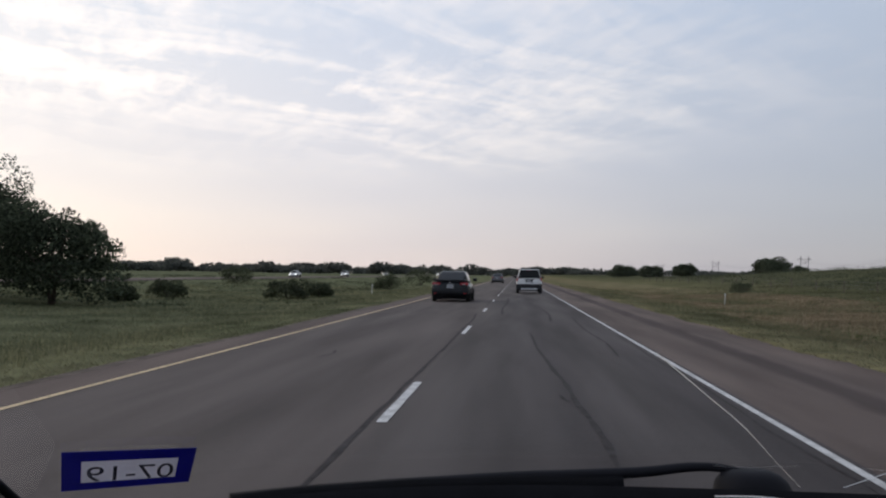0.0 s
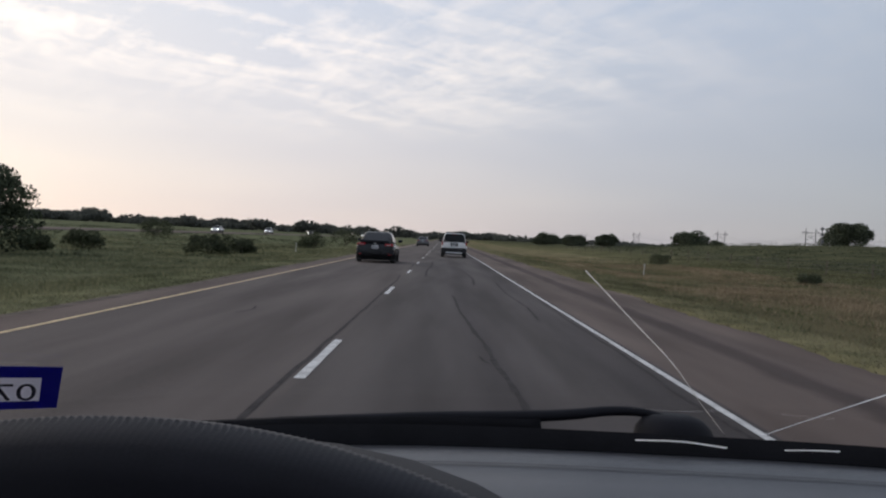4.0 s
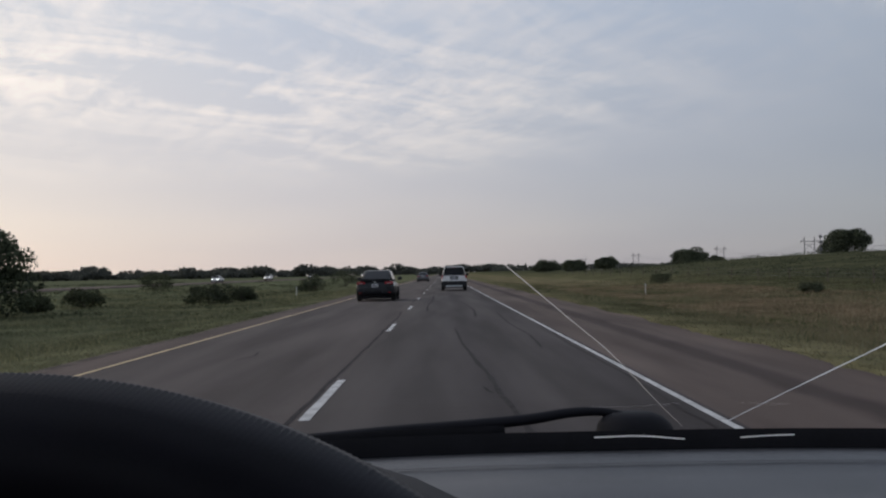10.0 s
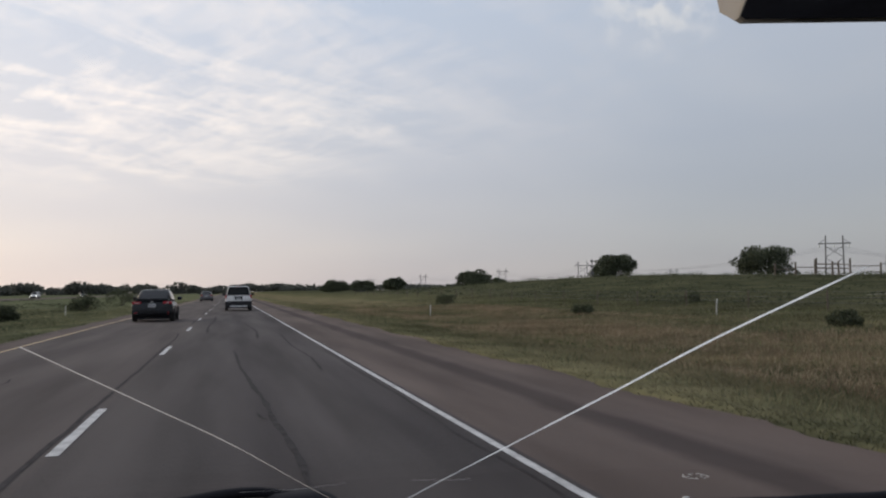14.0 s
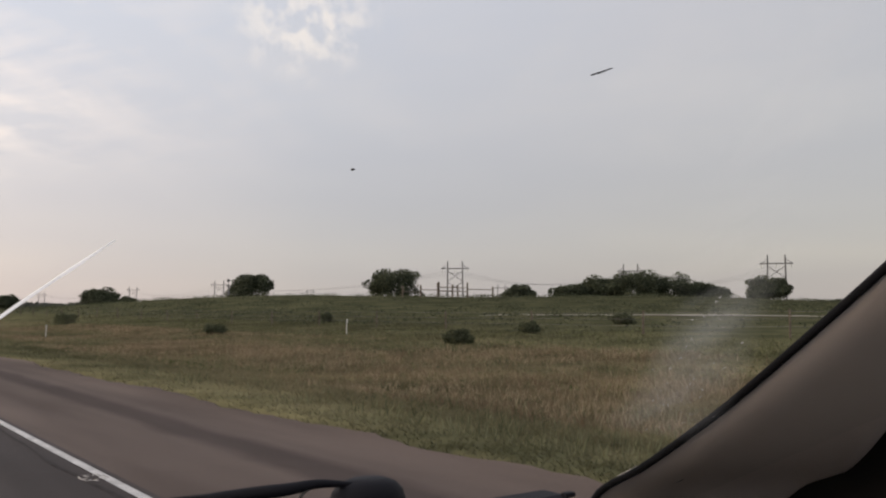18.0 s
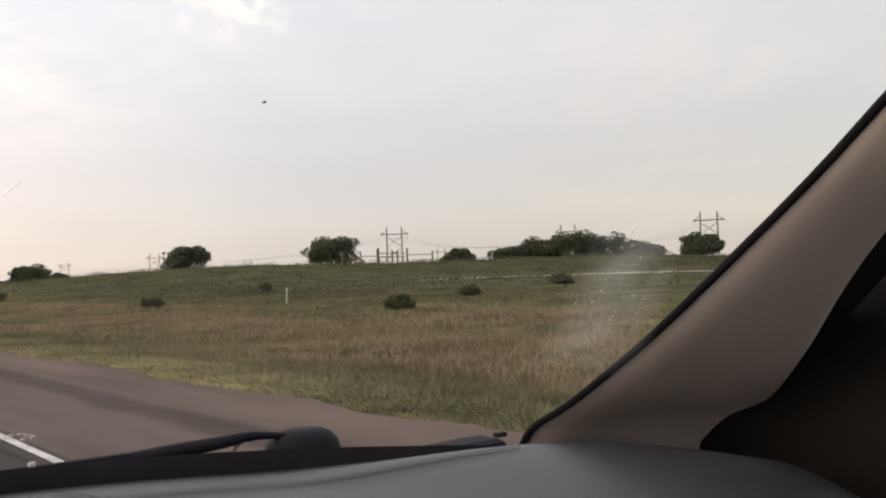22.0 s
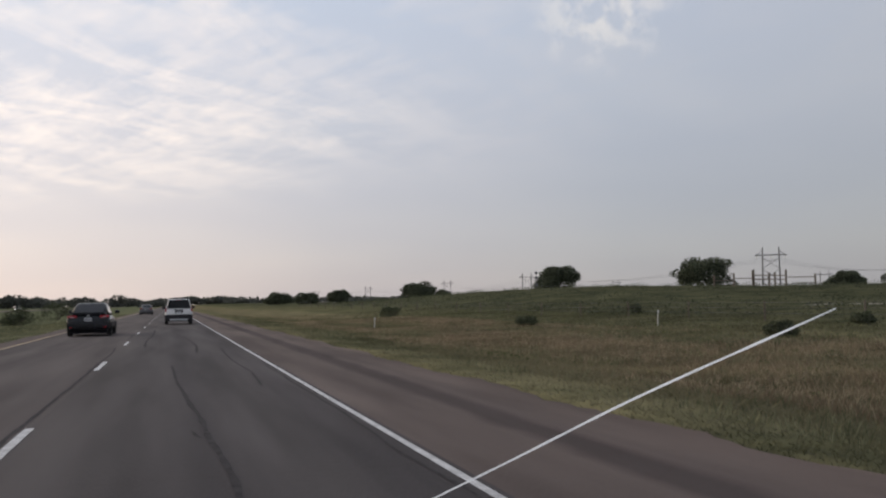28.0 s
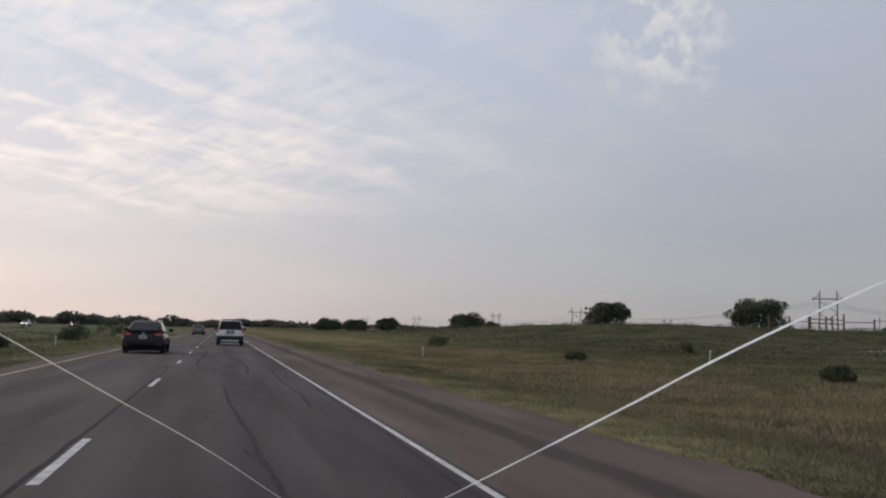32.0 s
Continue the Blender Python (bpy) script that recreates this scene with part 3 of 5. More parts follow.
def tar_line(points, width):
    pts = smooth_line([(x, y, 0.004) for x, y in points], 8)
    verts, faces = [], []
    for i, p in enumerate(pts):
        d = (pts[min(i + 1, len(pts) - 1)] - pts[max(i - 1, 0)]).normalized()
        s = Vector((d.y, -d.x, 0))
        w = width * (0.75 + 0.55 * noise.noise((p.x * 5, p.y * 1.6, 5))) * min(1.0, 0.25 + 0.4 * min(i, len(pts) - 1 - i))
        p = p + s * 0.03 * noise.noise((p.x * 3, p.y * 0.9, 11))
        verts += [p - s * w, p + s * w]
    faces = [(2 * i, 2 * i + 1, 2 * i + 3, 2 * i + 2) for i in range(len(pts) - 1)]
    mesh_object("tar_seal", verts, faces, TAR, road, label="dark tar crack seal")


rng = random.Random(5)
for y0, y1 in ((5, 31), (38, 44), (55, 92), (110, 150)):
    n = max(3, int((y1 - y0) / 4))
    tar_line([(DASH_X - 0.14 + rng.uniform(-0.05, 0.05), y0 + (y1 - y0) * i / n) for i in range(n + 1)], 0.035)
tar_line([(0.66, 6.0), (0.65, 8.0), (0.57, 10.0), (0.50, 12.0), (0.40, 14.5), (0.31, 17), (0.25, 21)], 0.040)
tar_line([(0.52, 9.6), (0.46, 9.8), (0.43, 10.2)], 0.022)
tar_line([(-3.2, 14.0), (-3.05, 14.6), (-3.15, 15.4)], 0.03)
tar_line([(2.14, 4.6), (2.19, 6.2), (2.15, 8.4), (2.20, 11), (2.17, 15), (2.21, 21)], 0.020)
tar_line([(-0.55, 30), (-0.62, 36), (-0.50, 43), (-0.58, 52)], 0.05)
tar_line([(1.62, 15), (1.70, 18.5), (1.60, 23), (1.68, 29)], 0.030)
tar_line([(0.9, 26), (1.0, 31), (0.8, 38)], 0.05)

strip("far_carriageway", FAR_ROAD_X[0], FAR_ROAD_X[1], 0.16, SHOULDER, "pale far carriageway beyond the grass median", kind="structure", category="road", depth=0.3)
track_pts = smooth_line([(62, 12, 0), (57, 35, 0), (54.5, 52, 0), (53, 66, 0)], 14)
verts, faces = [], []
for i, p in enumerate(track_pts):
    d = (track_pts[min(i + 1, len(track_pts) - 1)] - track_pts[max(i - 1, 0)]).normalized()
    s = Vector((d.y, -d.x, 0))
    w = max(0.05, 0.6 + 1.5 * noise.noise((p.x * 0.3, p.y * 0.22, 8)))
    for q in (-1, -0.3, 0.3, 1):
        o = p + s * w * q
        verts.append((o.x, o.y, land(o.x, o.y) + 0.06))
faces = [(4 * i + k, 4 * i + k + 1, 4 * i + k + 5, 4 * i + k + 4) for i in range(len(track_pts) - 1) for k in range(3)]
tagged(mesh_object("dirt_track", verts, faces, CALICHE), "pale caliche dirt track through the pasture", "track", kind="structure")


# ---- grass ----
def grass_patch(name, label, count, place, seed, mat=None, blades=4, upright=1.0):
    """Tufts of bent blades as one mesh; place(rng) gives x, y, height."""
    g = np.random.default_rng(seed)
    V, F = [], []
    base_v = 0
    for _ in range(count):
        x, y, h = place(g)
        z = land(x, y) - 0.02
        far = max(1.0, math.hypot(x, y) / 22)
        for b in range(blades):
            a = g.uniform(0, 2 * math.pi)
            lean = g.uniform(0.5, 1.6) * h * upright
            wdt = 0.010 * far * (0.35 + 0.65 * upright)
            ox, oy = x + g.normal(0, 0.10 * far), y + g.normal(0, 0.16 * far)
            ca, sa = math.cos(a), math.sin(a)
            px, py = -sa * wdt, ca * wdt
            hh = h * g.uniform(0.6, 1.15)
            V += [(ox - px, oy - py, z), (ox + px, oy + py, z),
                  (ox + ca * lean * 0.4 + px * 0.7, oy + sa * lean * 0.4 + py * 0.7, z + hh * 0.6),
                  (ox + ca * lean, oy + sa * lean, z + hh)]
            F += [(base_v, base_v + 1, base_v + 2), (base_v, base_v + 2, base_v + 3)]
            base_v += 4
    ob = mesh_object(name, V, F, mat or GRASS, smooth=True)
    return tagged(ob, label, "grass", kind="stuff")


def right_place(g):
    d = g.uniform(0, 1) ** 1.7
    y = 3 + 95 * d * g.uniform(0.6, 1.4)
    x = RIGHT_X - 0.18 + (4 + 42 * d + 14 * g.random()) * g.random() ** 1.25
    return x, y, g.uniform(0.03, 0.08) if x < 7.0 else g.uniform(0.06, 0.17)


def left_place(g):
    d = g.uniform(0, 1) ** 1.6
    y = 6 + 110 * d * g.uniform(0.6, 1.4)
    x = LEFT_X - 0.1 - (4 + 30 * d + 6 * g.random()) * g.random() ** 1.3
    return x, y, g.uniform(0.03, 0.08) if x > -8 else g.uniform(0.06, 0.15)


def clumped(x0, x1, y0, y1, side, tall, cut, shift):
    """A place() that keeps to drifts: patches where a slow noise is high."""
    def place(g):
        while True:
            y = y0 + (y1 - y0) * g.random() ** 1.5
            x = x0 + (x1 - x0) * g.random()
            if noise.noise((x * 0.16 + shift, y * 0.09, shift)) + 0.25 * g.normal() > cut:
                return side * x, y, g.uniform(*tall)
    return place


grass_patch("dry_grass", "drifts of tall rust-brown dry grass on the verge", 9000, clumped(8.5, 24, 6, 90, 1, (0.12, 0.28), 0.10, 3.0), 13, DRY_GRASS, 7, 0.28)
grass_patch("tall_grass", "drifts of tall green grass along the verge", 7000, clumped(6.0, 30, 5, 100, 1, (0.08, 0.22), 0.15, 17.0), 14, TALL_GRASS, 7, 0.28)
grass_patch("tall_grass", "drifts of tall pale green grass in the median", 7000, clumped(7.0, 34, 9, 110, -1, (0.08, 0.24), 0.08, 29.0), 15, TALL_GRASS, 7, 0.28)
grass_patch("verge_grass", "tall green and dry tan roadside grass", 40000, right_place, 11)
grass_patch("median_grass", "green median grass with seed heads", 22000, left_place, 12)


# ---- trees and bushes ----
def leaf_cards(blobs, count, size, seed):
    """Many small leaf clusters on and inside the blobs (x, y, z, rx, ry, rz)."""
    g = np.random.default_rng(seed)
    w = np.array([b[3] * b[4] + b[4] * b[5] + b[3] * b[5] for b in blobs])
    pick = g.choice(len(blobs), count, p=w / w.sum())
    B = np.array(blobs)[pick]
    d = g.normal(size=(count, 3))
    d /= np.linalg.norm(d, axis=1)[:, None]
    rad = g.uniform(0.55, 1.08, count) ** 0.6
    c = B[:, :3] + d * B[:, 3:] * rad[:, None]
    a = g.normal(size=(count, 3))
    a /= np.linalg.norm(a, axis=1)[:, None]
    b2 = np.cross(a, d + g.normal(size=(count, 3)) * 0.5)
    b2 /= np.linalg.norm(b2, axis=1)[:, None] + 1e-9
    s = size * g.uniform(0.5, 1.35, count)[:, None]
    quad = np.stack([c - a * s, c - b2 * s * 0.55, c + a * s, c + b2 * s * 0.6], 1).reshape(-1, 3)
    faces = [(4 * i, 4 * i + 1, 4 * i + 2, 4 * i + 3) for i in range(count)]
    return quad, faces


def crown_blobs(rnd, width, height, lift, n):
    """A domed crown: one large core, smaller lumps all over it."""
    hh = height - lift
    out = [(0, 0, lift + hh * 0.42, width * 0.36, width * 0.36, hh * 0.40)]
    for _ in range(n):
        a, e = rnd.uniform(0, 2 * math.pi), rnd.random() ** 0.8
        r = width * 0.33 * math.sqrt(1 - 0.75 * e * e) * rnd.uniform(0.75, 1.1)
        k = rnd.uniform(0.10, 0.19)
        out.append((math.cos(a) * r, math.sin(a) * r, lift + hh * (0.12 + 0.64 * e) * rnd.uniform(0.85, 1.1), width * k, width * k, hh * rnd.uniform(0.13, 0.22)))
    return out


def tree(name, label, category, at, width, height, lift, seed, leaves=900, size=0.3, mat=None, group=""):
    rnd = random.Random(seed)
    x, y = at
    root = empty(name, label, category, group, (x, y, land(x, y) - 0.1))
    tall = lift + (height - lift) * 0.5
    trunks = 1 if lift > 1.2 else 3
    tall *= 0.8
    for i in range(trunks):
        a = rnd.uniform(0, 6.28)
        r0 = max(0.05, height * 0.022)
        off = (0 if trunks == 1 else 0.12 * width)
        foot = (math.cos(a) * off * 0.3, math.sin(a) * off * 0.3, 0)
        mid = (math.cos(a) * off, math.sin(a) * off, tall * 0.5)
        top = (math.cos(a) * off * 2, math.sin(a) * off * 2, tall)
        pts = smooth_line([foot, mid, top], 4)
        vv, ff = tube(pts, [r0 * (1 - 0.75 * k / (len(pts) - 1)) for k in range(len(pts))], 6)
        mesh_object("trunk", vv, ff, BARK, root)
        for _ in range(3):
            b = a + rnd.uniform(-1.6, 1.6)
            e = (math.cos(b) * width * 0.3, math.sin(b) * width * 0.3, tall + (height - tall) * rnd.uniform(0.0, 0.5))
            k0 = pts[len(pts) // 2]
            vv, ff = tube(smooth_line([k0, ((k0.x + e[0]) / 2, (k0.y + e[1]) / 2, (k0.z + e[2]) / 2 + 0.2), e], 3), [r0 * 0.5, r0 * 0.42, r0 * 0.36, r0 * 0.3, r0 * 0.22, r0 * 0.15, r0 * 0.1], 5)
            mesh_object("limb", vv, ff, BARK, root)
    blobs = crown_blobs(rnd, width, height, lift, 10 + int(width * 1.5))
    vv, ff = leaf_cards(blobs, leaves, size, seed)
    mesh_object("crown", vv, ff, mat or LEAF, root)
    return root


def polar(az, d):
    return d * math.sin(radians(az)), d * math.cos(radians(az))


SKYLINE = [(6.5, 420, 16, 6.4), (8.2, 350, 11, 5), (10.2, 320, 10, 5), (15.2, 255, 12, 5.6), (16.8, 265, 6, 3.4), (24.0, 215, 13, 6.6), (29.0, 260, 7, 3.4), (32.8, 190, 14, 6.4),
           (40.6, 200, 9, 3.8), (43.8, 205, 10, 4.4), (45.8, 210, 14, 6.6), (47.8, 205, 15, 7.2), (49.8, 208, 15, 6.8), (52.0, 215, 12, 5.4), (55.5, 190, 11, 5.2), (36.5, 330, 9, 4)]
for i, (az, d, w, h) in enumerate(SKYLINE):
    tree("oak_bush" if h < 5 else "live_oak", "dark green low rounded oak on the pasture skyline", "tree", polar(az, d), w, h, 0.0, 100 + i, int(5000 + 480 * w), 0.22, LEAF_OAK, "oaks along the skyline")
for i, (az, d, w, h) in enumerate([(37.0, 39, 1.7, 0.9), (41.4, 47, 1.5, 0.8), (22.0, 60, 2.0, 0.9), (28.5, 74, 2.0, 1.0), (47, 60, 2.0, 1.0), (13.5, 95, 3, 1.4)]):
    tree("shrub", "grey-green roadside shrub in tall grass", "shrub", polar(az, d), w, h, 0.05, 300 + i, 2600, 0.055, SCRUB, "shrubs in the pasture")
for i, (az, d, w, h) in enumerate([(-14.5, 62, 3.6, 1.7), (-12.6, 68, 2.6, 1.5), (-8.2, 98, 4, 2.2), (-21.5, 64, 3.4, 1.6), (-24.2, 58, 2.4, 1.3), (-6.2, 140, 6, 3.0), (-17.5, 110, 5, 2.4)]):
    tree("shrub", "dark mesquite shrub in the grass median", "shrub", polar(az, d), w, h, 0.1, 350 + i, 2600, 0.085, MESQUITE, "shrubs in the median")
# the wood that ends beside the carriageway
for i, (x, y, w, h) in enumerate([(-25, 47, 8, 6.0), (-31, 50, 10, 8.0), (-36, 58, 10, 8.6), (-31, 40, 9, 7.6), (-40, 48, 11, 9), (-37, 36, 10, 8), (-45, 60, 11, 9)]):
    tree("roadside_oak", "dark green oak at the edge of a roadside wood", "tree", (x, y), w, h, 0.25, 400 + i, 15000, 0.105, LEAF, "oaks of the roadside wood")


def far_wood(name, label, spots, seed, count, size):
    rnd = random.Random(seed)
    blobs = []
    for az, d, w, h in spots:
        x, y = polar(az, d)
        z = land(x, y)
        for _ in range(3):
            k = rnd.uniform(0.25, 0.45)
            blobs.append((x + rnd.uniform(-0.35, 0.35) * w, y + rnd.uniform(-0.35, 0.35) * w, z + h * rnd.uniform(0.3, 0.62), w * k, w * k, h * rnd.uniform(0.28, 0.42)))
    vv, ff = leaf_cards(blobs, count, size, seed)
    tagged(mesh_object(name, vv, ff, LEAF_HAZED), label, "woodland", kind="stuff")


rnd = random.Random(21)
spots = []
az = -48.0
while az < 4.5:
    d = 760 + 240 * rnd.random() + 260 * smoothstep(-12, 2, az)
    spots.append((az, d, rnd.uniform(16, 32), rnd.uniform(6.0, 14.5) * (0.85 + 0.3 * noise.noise((az * 0.4, 0, 0)))))
    az += rnd.uniform(0.30, 0.60)
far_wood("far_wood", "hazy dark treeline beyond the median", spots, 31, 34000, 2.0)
spots = []
az = 2.0
while az < 66:
    d = rnd.uniform(1300, 1900)
    spots.append((az, d, rnd.uniform(40, 80), rnd.uniform(8, 13)))
    az += rnd.uniform(0.7, 1.5)
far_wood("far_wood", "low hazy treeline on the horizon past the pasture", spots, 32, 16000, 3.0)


# low brush over the hill and the pasture
g = np.random.default_rng(77)
blobs = []
for _ in range(1500):
    a, d = g.uniform(4, 64), 48 + 210 * g.random() ** 0.8
    x, y = polar(a, d)
    if x < 34:
        continue
    s = g.uniform(0.5, 1.6) * (0.7 + d / 200)
    blobs.append((x, y, land(x, y) + 0.04 * s, s, s * 1.3, 0.24 * s))
vv, ff = leaf_cards(blobs, 70000, 0.12, 78)
tagged(mesh_object("pasture_brush", vv, ff, SCRUB), "low olive brush scattered over the pasture hill", "brush", kind="stuff")
blobs = []
for _ in range(420):
    y = 13 + 85 * g.random() ** 1.3
    x = 7.5 + 28 * g.random()
    s = g.uniform(0.25, 0.7) * (0.8 + y / 60)
    blobs.append((x, y, land(x, y) + 0.03, s, s * 1.5, 0.16 * s + 0.04))
vv, ff = leaf_cards(blobs, 42000, 0.038, 80)
tagged(mesh_object("verge_weeds", vv, ff, WEED), "patches of low green weeds in the dry verge grass", "weeds", kind="stuff")
blobs = []
for _ in range(420):
    a, d = g.uniform(-44, -7), 45 + 190 * g.random()
    x, y = polar(a, d)
    if x > -9 or FAR_ROAD_X[0] - 2 < x < FAR_ROAD_X[1] + 2:
        continue
    s = g.uniform(0.4, 1.3) * (0.7 + d / 220)
    blobs.append((x, y, land(x, y) + 0.02 * s, s, s * 1.3, 0.20 * s))
vv, ff = leaf_cards(blobs, 26000, 0.10, 79)
tagged(mesh_object("median_brush", vv, ff, SCRUB), "low olive brush scattered over the median", "brush", kind="stuff")


# ---- power line, fences, markers ----
def pylon(at, height, turn, cross=True):
    x, y = at
    root = empty("power_pylon", "weathered timber H-frame power pylon in the pasture", "pylon", "pylons of the power line", (x, y, land(x, y) - 0.2))
    root.rotation_euler[2] = turn
    g, arm = height * 0.17, height * 0.30
    for s in (-1, 1):
        part("pole", rod((s * g, 0, 0), (s * g * 0.92, 0, height), 0.34, 0.24), STEEL, root)
        part("peak", rod((s * g * 0.92, 0, height * 0.93), (s * arm, 0, height * 0.83), 0.10), STEEL, root)
    part("crossarm", box((arm * 2, 0.35, 0.42), (0, 0, height * 0.84), 0.04), STEEL, root)
    if cross:
        for a, b in ((0.32, 0.56), (0.56, 0.80)):
            for s in (-1, 1):
                part("brace", rod((-s * g, 0, height * a), (s * g, 0, height * b), 0.11), STEEL, root)
    for s in (-1, 0, 1):
        part("insulator", rod((s * arm * 0.9, 0, height * 0.83), (s * arm * 0.9, 0, height * 0.76), 0.13), MARKER, root)
    return root


PYLONS = [(56.0, 330, 18), (47.5, 400, 19), (36.6, 380, 19.5), (22.0, 640, 19), (17.0, 880, 20), (12.0, 1150, 20), (8.8, 1500, 21)]
for az, d, h in PYLONS:
    pylon(polar(az, d), h, radians(-az))
for az, d, h in [(27.5, 900, 18), (39.5, 720, 18), (20.0, 1400, 20), (51.5, 650, 18)]:
    pylon(polar(az, d), h, radians(-az), False)
wires = empty("power_cables", "thin sagging power cables between pylons", "cable")
for (a0, d0, h0), (a1, d1, h1) in zip(PYLONS, PYLONS[1:]):
    p, q = polar(a0, d0), polar(a1, d1)
    for s in (-1, 0, 1):
        pts = []
        for i in range(13):
            t = i / 12
            x, y = p[0] + (q[0] - p[0]) * t + s * 5, p[1] + (q[1] - p[1]) * t
            z = (land(*p) + h0 * 0.76) * (1 - t) + (land(*q) + h1 * 0.76) * t - 5.0 * 4 * t * (1 - t)
            pts.append((x, y, z))
        vv, ff = tube(pts, 0.035, 4)
        mesh_object("cable", vv, ff, STEEL, wires)

corral = empty("corral_fence", "weathered timber corral fence on the grassy rise", "fence")
cx, cy = polar(37.2, 168)
posts = [(-13.5, 0, 2.0), (-9.4, 0.4, 2.2), (-5.4, 0.8, 2.6), (-2.0, 5.2, 2.9), (-1.9, 1.0, 2.3), (1.7, 1.2, 2.8), (2.7, 5.6, 2.4), (8.0, 1.5, 2.1)]
for px, py, h in posts:
    z = land(cx + px, cy + py)
    part("post", rod((cx + px, cy + py, z - 0.2), (cx + px, cy + py, z + h), 0.16, 0.15), WEATHERED, corral)
for a, b, hs in ((1, 2, (1.3,)), (2, 4, (1.1, 1.8)), (4, 5, (1.1, 1.8)), (5, 7, (1.5,)), (2, 3, (1.9,)), (3, 6, (1.2, 1.9)), (0, 1, (1.0,))):
    for h in hs:
        p, q = posts[a], posts[b]
        A = (cx + p[0], cy + p[1], land(cx + p[0], cy + p[1]) + h)
        B = (cx + q[0], cy + q[1], land(cx + q[0], cy + q[1]) + h)
        part("rail", rod(A, B, 0.07), WEATHERED, corral)

wire_fence = empty("wire_fence", "sagging wire pasture fence on thin timber posts", "fence")
fence_pts = []
for i in range(26):
    y = 14 + i * 7.5
    x = 33.5 - 0.03 * y
    z = land(x, y)
    fence_pts.append((x, y, z))
    part("post", rod((x, y, z - 0.1), (x + 0.04 * ((i * 7) % 3 - 1), y, z + 1.15), 0.05, 0.045, 6), WEATHERED, wire_fence)
for h in (0.45, 0.75, 1.05):
    vv, ff = tube([(x, y, z + h) for x, y, z in fence_pts], 0.006, 3)
    mesh_object("wire", vv, ff, STEEL, wire_fence)

for az, d, h in ((30.0, 52, 0.8), (12.5, 64, 0.8), (-9.2, 80, 0.8)):
    x, y = polar(az, d)
    root = empty("marker_post", "slim marker post with a white reflector plate in the verge grass", "marker post", "marker posts", (x, y, land(x, y)))
    part("post", rod((0, 0, -0.1), (0.03, 0, h), 0.035, 0.03, 8), MARKER, root)
    part("reflector", box((0.10, 0.015, 0.16), (0.03, -0.04, h - 0.02), 0.004), MARKER, root)
x, y = polar(22.6, 180)
mast = empty("signal_mast", "small dark signal mast on the hill", "mast", at=(x, y, land(x, y)))
part("pole", rod((0, 0, 0), (0, 0, 3.6), 0.09, 0.07), STEEL, mast)
for h in (0.9, 2.2, 3.2):
    part("fitting", box((0.55, 0.3, 0.45), (0, 0, h), 0.05), STEEL, mast)


# ---- other vehicles ----
def ring(hw, z0, z1, y, n=20, e=4.0):
    out = []
    for k in range(n):
        a = 2 * math.pi * (k + 0.5) / n
        c, s = math.cos(a), math.sin(a)
        out.append((hw * math.copysign(abs(c) ** (2 / e), c), y, (z0 + z1) / 2 + (z1 - z0) / 2 * math.copysign(abs(s) ** (2 / e), s)))
    return out


def frustum(b, t, z0, z1, bevel):
    """Cabin: base and top rectangles (half width, y rear, y front)."""
    bm = bmesh.new()
    vs = [bm.verts.new(p) for p in ((-b[0], b[1], z0), (b[0], b[1], z0), (b[0], b[2], z0), (-b[0], b[2], z0), (-t[0], t[1], z1), (t[0], t[1], z1), (t[0], t[2], z1), (-t[0], t[2], z1))]
    for f in ((0, 3, 2, 1), (4, 5, 6, 7), (0, 1, 5, 4), (1, 2, 6, 5), (2, 3, 7, 6), (3, 0, 4, 7)):
        bm.faces.new([vs[i] for i in f])
    bmesh.ops.bevel(bm, geom=[e for e in bm.edges if max(v.co.z for v in e.verts) > z0 + 0.01], offset=bevel, segments=3, affect="EDGES", profile=0.5)
    return bm


def panel(corners, lift, u0, u1, v0, v1, thick=0.012):
    """A pane on the four-cornered face (bottom left, bottom right, top right, top left), inset to u and v, lifted off it."""
    A, B, C, D = (Vector(c) for c in corners)
    n = (B - A).cross(D - A).normalized()

    def at(u, v):
        return A.lerp(B, u).lerp(D.lerp(C, u), v)
    q = [at(u0, v0), at(u1, v0), at(u1, v1), at(u0, v1)]
    bm = bmesh.new()
    lo = [bm.verts.new(p + n * (lift - thick)) for p in q]
    hi = [bm.verts.new(p + n * lift) for p in q]
    bm.faces.new(hi)
    bm.faces.new(lo[::-1])
    for i in range(4):
        j = (i + 1) % 4
        bm.faces.new((lo[i], lo[j], hi[j], hi[i]))
    bmesh.ops.bevel(bm, geom=[e for e in bm.edges if (e.verts[0].co - e.verts[1].co).length < thick * 1.5], offset=0.05, segments=3, affect="EDGES", profile=0.5)
    return bm


